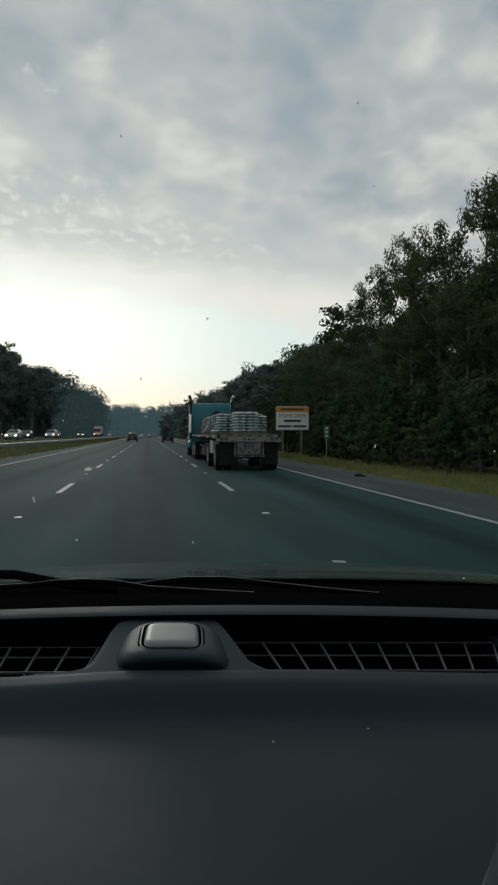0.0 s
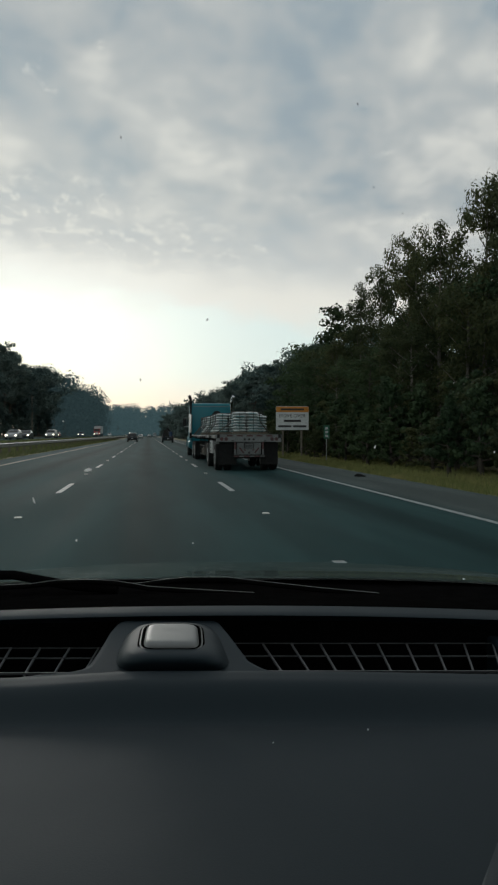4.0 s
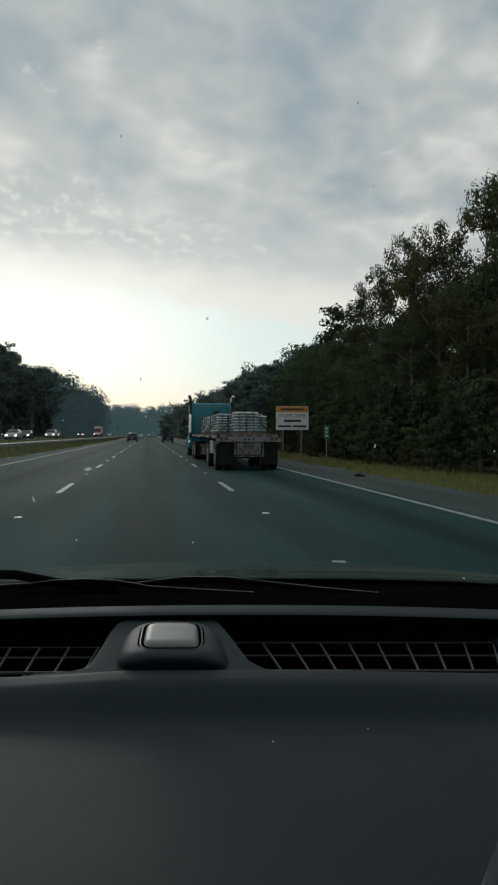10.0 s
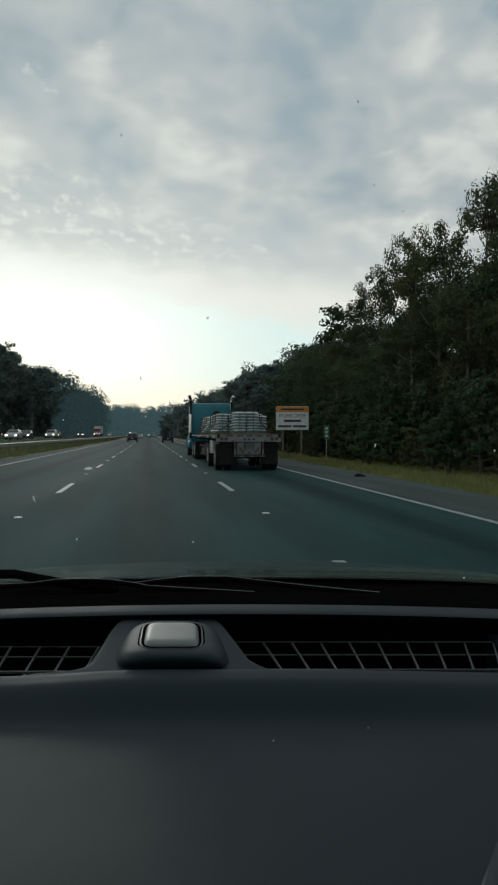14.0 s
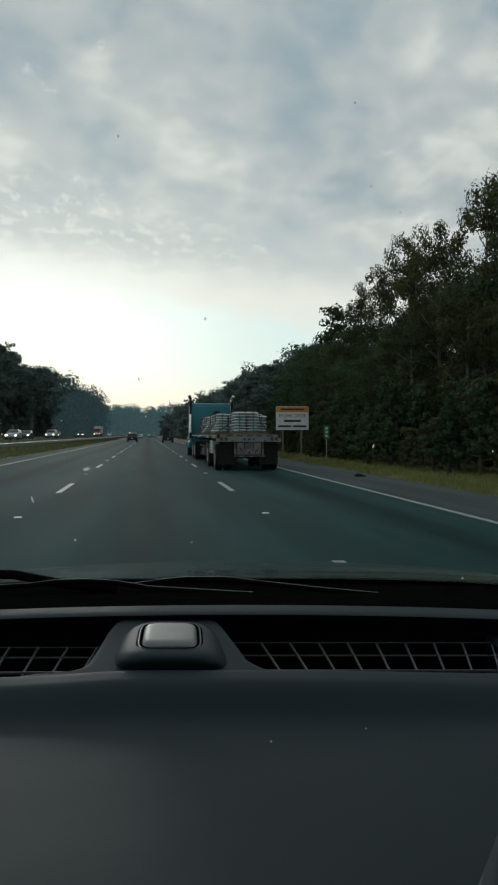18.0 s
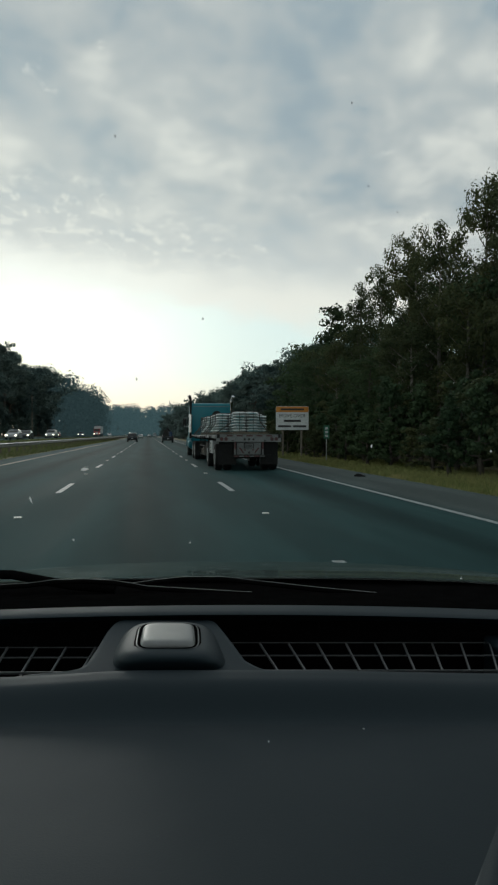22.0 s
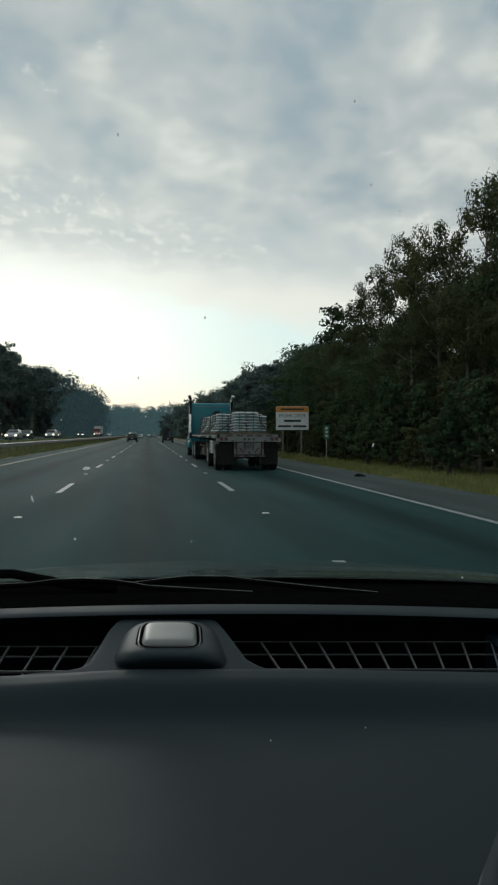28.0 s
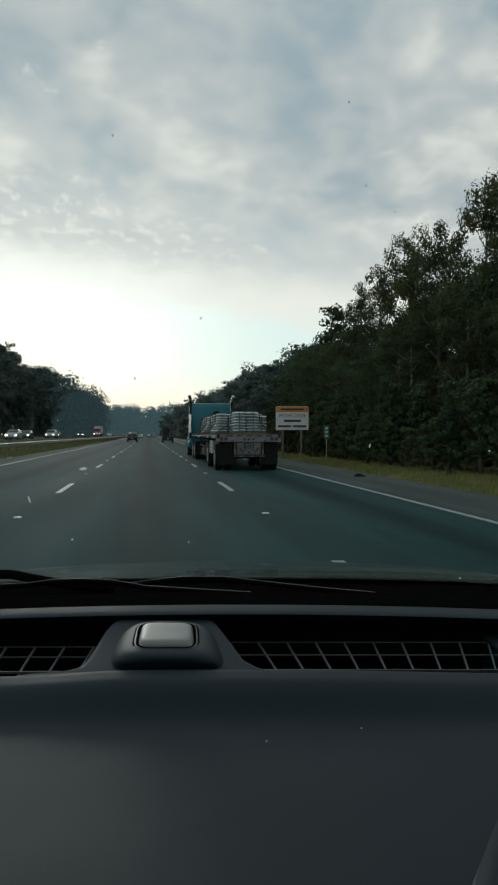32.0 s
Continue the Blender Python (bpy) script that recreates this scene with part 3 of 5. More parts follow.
def fleck(bx, bz, w, h, mat, lean=0.0):
    c = on_glass(bx, bz)
    s = c.y
    rng = random.Random(int(bx * 1e4))
    v = [tuple(c + Vector((0, -0.003, 0)))]
    n = 9
    for k in range(n):
        a = k * math.tau / n
        r = rng.uniform(0.7, 1.15)
        px, pz = w * r * math.cos(a), h * r * math.sin(a)
        v.append(tuple(c + Vector(((px * math.cos(lean) - pz * math.sin(lean)) * s, -0.003, (px * math.sin(lean) + pz * math.cos(lean)) * s))))
    part("dirt_speck", (v, [(0, 1 + k, 1 + (k + 1) % n) for k in range(n)]), mat, windscreen)


for bx, bz, w, h, mat, lean in ((-0.190, 0.444, 0.0022, 0.0034, SPECK, 0.1), (-0.062, 0.173, 0.0026, 0.0030, SPECK, 0), (-0.162, 0.083, 0.0018, 0.004, SPECK, 0.2),
                                (0.162, 0.493, 0.0018, 0.003, SPECK, 0), (0.186, 0.370, 0.0018, 0.0022, SPECK, 0), (0.229, 0.331, 0.0014, 0.0018, SPECK, 0),
                                (-0.241, -0.052, 0.0050, 0.0022, PALE_SPECK, 0.1), (-0.3225, -0.098, 0.0012, 0.0050, PALE_SPECK, 0.35), (-0.259, -0.158, 0.0014, 0.0018, PALE_SPECK, 0),
                                (0.323, -0.216, 0.0016, 0.0012, PALE_SPECK, 0), (0.189, -0.017, 0.0012, 0.003, PALE_SPECK, -0.2), (-0.084, -0.162, 0.001, 0.001, PALE_SPECK, 0),
                                (0.368, -0.025, 0.0014, 0.0014, PALE_SPECK, 0), (-0.278, 0.021, 0.001, 0.001, PALE_SPECK, 0)):
    fleck(bx, bz, w * (0.8 if mat is SPECK else 1.1), h * (0.8 if mat is SPECK else 1.1), mat, lean)


def wiper(points, wide, high, name="wiper"):
    """An arm with its blade, low along the foot of the glass."""
    w = part(name, tube(points, [wide] * len(points), 8), BLACK, car, "black wiper arm and blade")
    smooth(w, 60)
    tip = [(Vector(p) + Vector((0, 0, high))) for p in points]
    blade = part("spine", tube(tip, [0.0005] * len(tip), 6), STEEL, w, "thin metal spine catching the light")
    return w


wiper([(-0.62, 1.27, EYE - 0.2695), (-0.475, 1.27, EYE - 0.2680), (-0.4485, 1.27, EYE - 0.2678), (-0.4107, 1.27, EYE - 0.2752), (-0.3676, 1.268, EYE - 0.2827), (-0.330, 1.265, EYE - 0.2880), (-0.250, 1.262, EYE - 0.2935)], 0.0090, 0.0080)
wiper([(-0.60, 1.26, EYE - 0.2905), (-0.470, 1.26, EYE - 0.2895), (-0.418, 1.26, EYE - 0.2870), (-0.365, 1.26, EYE - 0.2800), (-0.311, 1.26, EYE - 0.2785),
       (-0.258, 1.26, EYE - 0.2808), (-0.215, 1.26, EYE - 0.2870), (-0.191, 1.255, EYE - 0.2905), (-0.108, 1.25, EYE - 0.2945), (0.010, 1.245, EYE - 0.3000)], 0.0045, 0.0048)
wiper([(-0.215, 1.265, EYE - 0.2870), (-0.162, 1.268, EYE - 0.2805), (-0.119, 1.27, EYE - 0.2765), (-0.044, 1.27, EYE - 0.2765), (0.042, 1.262, EYE - 0.2845), (0.127, 1.255, EYE - 0.2925), (0.244, 1.245, EYE - 0.3010)], 0.0045, 0.0048)


def cowl(u, v):
    x = -0.85 + 1.7 * u
    d = 1.18 + 0.20 * v
    return x, d, EYE - 0.302 + 0.004 * v - 0.02 * abs(x) ** 2


part("cowl", sheet(30, 4, cowl), BLACK, car, "black plastic cowl under the wipers")


def bonnet(u, v):
    x = -0.88 + 1.76 * u
    d = 1.33 + 0.95 * v
    z = EYE - 0.2865 - 0.100 * v - 0.055 * v * v - 0.06 * (abs(x) / 0.88) ** 3 + 0.002 * ease(0.55, 0.25, abs(x + 0.12)) * ease(0.1, 0.6, v) + 0.0003 * math.sin(v * 46) * ease(0.5, 0.1, v)
    return x, d, z - 0.06 * ease(0.9, 1.0, v)


smooth(part("bonnet", sheet(50, 40, bonnet), HOOD, car, "dark grey metallic bonnet, glossy"), 60)

# pale strip added to imitate the highlight on the bonnet's rear edge
part("bonnet_seal", tube([(-0.86 + 0.086 * k, 1.335, EYE - 0.289 - 0.06 * (abs(-0.86 + 0.086 * k) / 0.88) ** 3) for k in range(21)], [0.0016] * 21, 6), STEEL, car, "thin pale strip standing in for the highlight along the bonnet edge")

# rest of the body round the seats, unseen; dark inside to shade the dashboard
part("roof_lining", box(-0.72, 0.72, -2.1, 0.40, EYE + 0.335, EYE + 0.352), HEADLINER, car, "charcoal fabric roof lining")


def roof_skin(u, v):
    x, y = -0.78 + 1.56 * u, 0.43 - 2.56 * v
    return x, y, EYE + 0.36 + 0.035 * math.sin(math.pi * min(1, v * 0.9 + 0.08)) - 0.05 * abs(2 * u - 1) ** 4


skin = smooth(part("roof", sheet(16, 16, roof_skin), HOOD, car, "dark grey metallic roof"), 60)
skin.modifiers.new("thick", "SOLIDIFY").thickness = -0.008


def arch_line(y0, r, n=8):
    return [(y0 + r * math.cos(math.pi * k / n), 0.30 + r * math.sin(math.pi * k / n)) for k in range(n + 1)]


flank = [(2.40, 0.30), (2.42, 0.62), (2.30, 0.84), (1.34, 1.04), (1.12, EYE - 0.30), (-2.10, EYE - 0.28), (-2.42, 0.98), (-2.45, 0.32)] + arch_line(-1.35, 0.38)[::-1] + arch_line(1.55, 0.38)[::-1]
for s in (-1, 1):
    part("flank", profile(flank, s * 0.885 - 0.015, s * 0.885 + 0.015), HOOD, car, "dark grey body side")
    part("door_panel", box(s * 0.82 - 0.02, s * 0.82 + 0.02, -2.2, 1.05, 0.36, EYE - 0.31, 0.01), HEADLINER, car)
    part("roof_post", tube([(s * 0.83, 1.12, EYE - 0.28), (s * 0.76, 0.42, EYE + 0.35)], [0.03, 0.03], 8), HOOD, car)
    part("roof_post", tube([(s * 0.84, -0.75, EYE - 0.28), (s * 0.77, -0.78, EYE + 0.36)], [0.04, 0.035], 8), HOOD, car)
    part("roof_post", tube([(s * 0.82, -2.25, EYE - 0.28), (s * 0.74, -1.95, EYE + 0.36)], [0.06, 0.05], 8), HOOD, car)
    for y0, y1, y2, y3 in ((1.05, -0.70, -0.73, 0.42), (-0.80, -2.16, -1.92, -0.82)):
        tint = GLASS if y0 > 0 else DARK_GLASS
        w = part("side_window", ([(s * 0.85, y0, EYE - 0.28), (s * 0.85, y1, EYE - 0.28), (s * 0.775, y2, EYE + 0.345), (s * 0.775, y3, EYE + 0.345)], [(0, 1, 2, 3)]), tint, car)
        w.visible_shadow = tint is DARK_GLASS
    # seats out of view, added to block sky light from behind
    part("seat_back", box(s * 0.38 - 0.25, s * 0.38 + 0.25, -0.66, -0.46, 0.45, EYE - 0.16, 0.06, 3), HEADLINER, car)
    part("head_rest", box(s * 0.38 - 0.13, s * 0.38 + 0.13, -0.66, -0.55, EYE - 0.12, EYE + 0.06, 0.04, 3), HEADLINER, car)
    part("headlamp", box(s * 0.66 - 0.2, s * 0.66 + 0.2, 2.26, 2.41, 0.62, 0.76, 0.03, 2), DIM_LAMP, car)
    part("tail_lamp", box(s * 0.74 - 0.12, s * 0.74 + 0.12, -2.47, -2.38, 0.78, 1.0, 0.02), RED, car)
    part("wing_mirror", box(s * 0.98 - 0.09, s * 0.98 + 0.09, 0.72, 0.84, EYE - 0.29, EYE - 0.14, 0.03, 2), HOOD, car)
    part("mirror_arm", tube([(s * 0.84, 0.80, EYE - 0.27), (s * 0.92, 0.79, EYE - 0.24)], [0.02, 0.02], 6), BLACK, car)
part("front_bumper", box(-0.87, 0.87, 2.24, 2.42, 0.30, 0.60, 0.05, 3), HOOD, car)
part("front_grille", box(-0.42, 0.42, 2.30, 2.40, 0.60, 0.74, 0.02), BLACK, car)
part("nose_panel", box(-0.86, 0.86, 2.20, 2.30, 0.55, 0.80, 0.03), HOOD, car)
part("tailgate", box(-0.84, 0.84, -2.46, -2.40, 0.34, EYE - 0.28, 0.02), HOOD, car)
part("rear_window", ([(-0.78, -2.38, EYE - 0.28), (0.78, -2.38, EYE - 0.28), (0.70, -2.02, EYE + 0.345), (-0.70, -2.02, EYE + 0.345)], [(0, 1, 2, 3)]), DARK_GLASS, car)
part("cabin_floor", box(-0.80, 0.80, -2.4, 1.3, 0.30, 0.35), BLACK, car)
part("lower_dash", box(-0.78, 0.78, 0.42, 0.80, 0.5, EYE - 0.42, 0.02), BLACK, car)
tyre = drum(0.33, 0.11, "X", 28, 0.03)
tyre_ob = part("tyre", tyre, RUBBER, car)
tyre_ob.location = (-0.78, 1.55, 0.33)
for x, y in ((0.78, 1.55), (-0.78, -1.35), (0.78, -1.35)):
    o = new("tyre", tyre_ob.data)
    o.parent, o.location = car, (x, y, 0.33)
part("underbody", box(-0.70, 0.70, -2.4, 2.25, 0.22, 0.30, 0.02), CHASSIS, car)
# ---- the flatbed lorry ----
LX, LY = 3.80, 25.0
lorry = thing("flatbed_lorry", pose(LX, LY, 0), "teal long-nosed lorry pulling an aluminium flatbed trailer", "lorry")


def wheel_set(x, y, r, half, parent):
    t = smooth(part("tyre", drum(r, half, "X", 30, 0.045), RUBBER, parent))
    t.location = (x, y, r)
    hub = bmesh.new()
    drum(r * 0.60, half + 0.004, "X", 24, 0.0, (0, 0, 0), hub)
    drum(r * 0.22, half + 0.03, "X", 14, 0.01, (0, 0, 0), hub)
    part("rim", hub, ALU, t, "dull aluminium rim")
    if (x, y) == (-1.08, 0.95):
        for a in range(0, 360, 45):
            part("wheel_nut", drum(0.02, half + 0.016, "X", 6, 0, (0, 0.19 * math.cos(radians(a)), 0.19 * math.sin(radians(a)))), CHROME, t)
    return t


W = 1.25
trailer_deck = part("deck", box(-W + 0.04, W - 0.04, 0.06, 13.4, 1.28, 1.36, 0.01), PALLET, lorry, "worn wooden trailer deck")
for s in (-1, 1):
    part("side_rail", box(s * W - 0.03, s * W + 0.03, 0.05, 13.4, 1.24, 1.375, 0.008), ALU, lorry, "aluminium side rail")
    for k in range(11):
        y = 0.5 + 1.2 * k
        part("red_tape", box(s * W - 0.034, s * W + 0.034, y, y + 0.28, 1.275, 1.335), RED, lorry)
        part("white_tape", box(s * W - 0.034, s * W + 0.034, y + 0.30, y + 0.58, 1.275, 1.335), WHITE, lorry)
        part("stake_pocket", box(s * (W + 0.035) - 0.02, s * (W + 0.035) + 0.02, y + 0.75, y + 0.87, 1.25, 1.37), ALU, lorry)
    beam_out = [(0.3, 1.24), (13.2, 1.24), (13.2, 1.12), (10.2, 1.05), (9.4, 0.82), (0.3, 0.82)]
    part("main_beam", profile(beam_out, s * 0.48 - 0.06, s * 0.48 + 0.06), CHASSIS, lorry)
for k in range(15):
    part("cross_member", box(-W + 0.08, W - 0.08, 0.55 + 0.88 * k, 0.62 + 0.88 * k, 1.16, 1.27), CHASSIS, lorry)
# rear end
rear = part("rear_beam", box(-W, W, -0.04, 0.06, 1.10, 1.375, 0.012), ALU, lorry, "aluminium rear beam with lamps")
for x in (-1.05, -0.88, 0.88, 1.05):
    part("tail_lamp", drum(0.072, 0.02, "Y", 20, 0.008, (x, -0.045, 1.215)), RED, rear, "round red tail lamp")
for k in range(5):
    part("rear_tape", box(-0.86 + 0.38 * k, -0.62 + 0.38 * k, -0.047, -0.039, 1.31, 1.362), RED, rear, "red reflective tape")
part("top_strip", box(-W, W, -0.052, -0.036, 1.366, 1.392, 0.004), GREYED_WHITE, rear, "pale metal strip along the top")
for x in (-0.17, 0.0, 0.17):
    part("marker_lamp", drum(0.04, 0.015, "Y", 16, 0, (x, -0.043, 1.20)), CHASSIS, rear)
panel = part("rear_panel", box(-0.46, 0.46, -0.02, 0.02, 0.62, 1.08, 0.01), GREYED_WHITE, lorry, "white plate panel below the deck")
number_plate = part("number_plate", box(-0.19, 0.19, -0.035, -0.02, 0.86, 1.06, 0.006), CHASSIS, panel, "dark-framed number plate with unreadable characters")
part("plate_face", box(-0.155, 0.155, -0.040, -0.034, 0.885, 1.035), GREYED_WHITE, number_plate)
for k in range(6):
    part("plate_mark", box(-0.13 + 0.045 * k, -0.102 + 0.045 * k, -0.044, -0.039, 0.915, 1.0), INK, number_plate)
part("hole", drum(0.045, 0.012, "Y", 18, 0, (0, -0.016, 0.70)), INK, panel, "dark round hole")
for s in (-1, 1):
    part("small_reflector", box(s * 0.16 - 0.04, s * 0.16 + 0.04, -0.032, -0.018, 0.775, 0.825, 0.004), RED, panel, "small red reflector")
for s in (-1, 1):
    bm = box(-0.03, 0.03, -0.04, -0.018, -0.13, 0.13)
    o = part("slanted_mark", bm, RED, panel, "slanted red reflective stripe")
    o.location, o.rotation_euler = (s * 0.29, 0, 0.78), (0, s * radians(38), 0)
    stripe_post = part("panel_post", box(s * 0.53 - 0.035, s * 0.53 + 0.035, -0.03, 0.03, 0.6, 1.10, 0.004), RED, lorry, "upright with red and white reflective tape")
    part("white_tape", box(s * 0.53 - 0.036, s * 0.53 + 0.036, -0.034, -0.028, 0.61, 0.83), GREYED_WHITE, stripe_post)
    part("corner_post", box(s * 1.17 - 0.05, s * 1.17 + 0.05, -0.065, -0.035, 1.25, 1.40, 0.008), CHASSIS, rear, "black corner bracket")
    part("hinge_plate", box(s * 0.62 - 0.05, s * 0.62 + 0.05, -0.05, -0.038, 1.13, 1.16, 0.003), CHASSIS, rear)
    flap = part("mud_flap", sheet(8, 8, lambda u, v: (s * 0.80 - 0.34 + 0.68 * u, 0.10 + 0.05 * math.sin(v * 2) + 0.012 * math.sin(u * 7), 1.12 - 0.88 * v)), RUBBER, lorry, "black rubber mud flap")
    m = flap.modifiers.new("thick", "SOLIDIFY")
    m.thickness = 0.012
bumper = part("under_bumper", box(-0.62, 0.62, -0.02, 0.06, 0.52, 0.60, 0.01), CHASSIS, lorry)
for k in range(6):
    part("bumper_tape", box(-0.58 + 0.2 * k, -0.40 + 0.2 * k, -0.026, -0.015, 0.535, 0.585), RED if k % 2 == 0 else GREYED_WHITE, bumper)
for x in (-1.08, -0.74, 0.74, 1.08):
    for y in (0.95, 4.0):
        wheel_set(x, y, 0.51, 0.135, lorry)
for y in (0.95, 4.0):
    part("axle", drum(0.07, 1.0, "X", 12, 0, (0, y, 0.51)), CHASSIS, lorry)
toolbox = part("toolbox", box(-1.22, -0.72, 1.85, 3.05, 0.62, 1.14, 0.02, 2), WHITE, lorry, "white steel toolbox between the axles")
for z in (0.70, 0.86, 1.03):
    part("latch", box(-1.24, -1.21, 2.41, 2.49, z - 0.035, z + 0.035, 0.006), CHASSIS, toolbox, "black latch")
part("toolbox_lid", box(-1.226, -0.70, 1.84, 3.06, 1.12, 1.15, 0.006), GREYED_WHITE, toolbox)
rack = part("side_rack", box(-1.18, -0.62, 5.6, 8.8, 0.42, 0.46), CHASSIS, lorry, "low rack with stowed boards under the deck")
part("rack_rail", box(-1.18, -1.15, 5.6, 8.8, 0.84, 0.88), CHASSIS, rack)
for k in range(5):
    part("rack_post", box(-1.18, -1.15, 5.6 + 0.79 * k, 5.64 + 0.79 * k, 0.42, 1.2), CHASSIS, rack)
    if k < 4:
        part("stowed_board", box(-1.12, -0.7, 5.68 + 0.79 * k, 6.3 + 0.79 * k, 0.46, 0.70 + 0.04 * (k % 3), 0.01), PALLET, rack)
part("stowed_box", box(-1.16, -0.62, 5.0, 5.56, 0.40, 0.98, 0.02), CHASSIS, lorry)
for s in (-1, 1):
    part("landing_leg", box(s * 0.62 - 0.06, s * 0.62 + 0.06, 9.7, 9.82, 0.35, 1.15, 0.01), CHASSIS, lorry)

# tractor
C0 = 15.4
sleeper_pts = [(C0, 0.95), (C0, 3.16), (C0 + 0.10, 3.28), (C0 + 1.3, 3.34), (C0 + 1.9, 3.20), (C0 + 2.7, 2.62), (C0 + 2.95, 2.0), (C0 + 3.0, 0.95)]
cab = smooth(part("sleeper_cab", profile(sleeper_pts, -1.2, 1.2, 0.06, 3), TEAL, lorry, "teal painted sleeper cab"), 35)
for s in (-1, 1):
    part("sleeper_window", box(s * 1.2 - 0.012, s * 1.2 + 0.012, C0 + 0.55, C0 + 0.95, 2.05, 2.5, 0.01), DARK_GLASS, cab)
    part("door_window", box(s * 1.2 - 0.012, s * 1.2 + 0.012, C0 + 1.7, C0 + 2.55, 1.95, 2.5, 0.01), DARK_GLASS, cab)
part("red_sticker", drum(0.07, 0.012, "Y", 16, 0, (-0.55, C0 - 0.005, 2.35)), RED, cab)
part("fairing_ring", drum(0.28, 0.02, "Y", 20, 0, (0.35, C0 - 0.01, 2.55)), CHASSIS, cab)
part("rear_trim", box(-1.1, 1.1, C0 - 0.014, C0 - 0.002, 3.08, 3.11), ALU, cab)
nose = [(C0 + 2.9, 0.95), (C0 + 2.9, 1.85), (C0 + 4.4, 1.66), (C0 + 4.9, 1.5), (C0 + 5.0, 0.8), (C0 + 4.0, 0.8)]
smooth(part("engine_bonnet", profile(nose, -0.66, 0.66, 0.07, 3), TEAL, lorry, "teal long engine bonnet"), 40)
for s in (-1, 1):
    fender = [(C0 + 3.1, 0.62), (C0 + 3.3, 0.98), (C0 + 3.7, 1.2), (C0 + 4.3, 1.22), (C0 + 4.75, 1.0), (C0 + 4.95, 0.6), (C0 + 4.75, 0.6), (C0 + 4.5, 0.92), (C0 + 4.2, 1.08), (C0 + 3.8, 1.08), (C0 + 3.5, 0.9), (C0 + 3.3, 0.6)]
    smooth(part("front_fender", profile(fender, s * 0.95 - 0.27, s * 0.95 + 0.27, 0.02), TEAL, lorry, "rounded teal front fender"), 50)
    part("fuel_tank", smooth(part("tank_shell", drum(0.33, 0.75, "Y", 24, 0.05, (s * 0.95, C0 + 2.0, 0.78)), TEAL, lorry)).data and drum(0.335, 0.03, "Y", 24, 0, (s * 0.95, C0 + 1.6, 0.78)), CHROME, lorry, "metal tank band")
    stack = part("exhaust_stack", tube([(s * 1.24, C0 - 0.14, 1.15), (s * 1.24, C0 - 0.14, 3.35), (s * 1.26, C0 - 0.17, 3.52), (s * 1.33, C0 - 0.30, 3.70)], [0.085, 0.085, 0.085, 0.09], 14), CHASSIS if s < 0 else CHROME, lorry, "tall exhaust stack with a bent tip")
    smooth(stack, 60)
    part("heat_shield", tube([(s * 1.24, C0 - 0.14, 1.5), (s * 1.24, C0 - 0.14, 2.6)], [0.105, 0.105], 14), CHROME, stack)
    part("mirror_arm", tube([(s * 1.2, C0 + 2.6, 2.45), (s * 1.46, C0 + 2.65, 2.45), (s * 1.46, C0 + 2.65, 1.9), (s * 1.2, C0 + 2.6, 1.9)], [0.015] * 4, 6), CHROME, lorry)
    part("mirror", box(s * 1.46 - 0.10, s * 1.46 + 0.10, C0 + 2.6, C0 + 2.72, 1.95, 2.42, 0.03, 2), CHASSIS, lorry)
    part("chassis_rail", box(s * 0.42 - 0.05, s * 0.42 + 0.05, 11.0, C0 + 4.4, 0.75, 1.0), CHASSIS, lorry)
    part("rear_fender", box(s * 0.92 - 0.30, s * 0.92 + 0.30, 11.5, 11.54, 0.25, 0.95, 0.01), RUBBER, lorry)
    wheel_set(s * 1.04, C0 + 4.1, 0.51, 0.15, lorry)
    for y in (12.3, 13.65):
        for x in (0.74, 1.08):
            wheel_set(s * x, y, 0.51, 0.135, lorry)
part("front_axle", drum(0.07, 1.0, "X", 12, 0, (0, C0 + 4.1, 0.51)), CHASSIS, lorry)
for y in (12.3, 13.65):
    part("axle", drum(0.09, 1.0, "X", 12, 0, (0, y, 0.51)), CHASSIS, lorry)
part("aerial", tube([(-1.3, C0 + 2.4, 2.4), (-1.3, C0 + 2.4, 3.95)], [0.006, 0.004], 5), CHASSIS, lorry)

# ---- pallets of filled sacks on the deck ----
def sack_mesh():
    def place(u, v):
        a, b = 2 * u - 1, 2 * v - 1
        s = max(abs(a), abs(b))
        h = (1 - s ** 4) ** 0.5 if s < 1 else 0
        k = 0.94 + 0.06 * (1 - min(abs(a), abs(b)) ** 2)
        return 0.285 * a * k, 0.235 * b * k, 0.056 * h
    v, f = sheet(8, 8, place)
    n = len(v)
    v2 = v + [(x, y, -z * 0.8) for x, y, z in v]
    f2 = f + [tuple(n + i for i in reversed(q)) for q in f]
    return v2, f2


sack_data = None


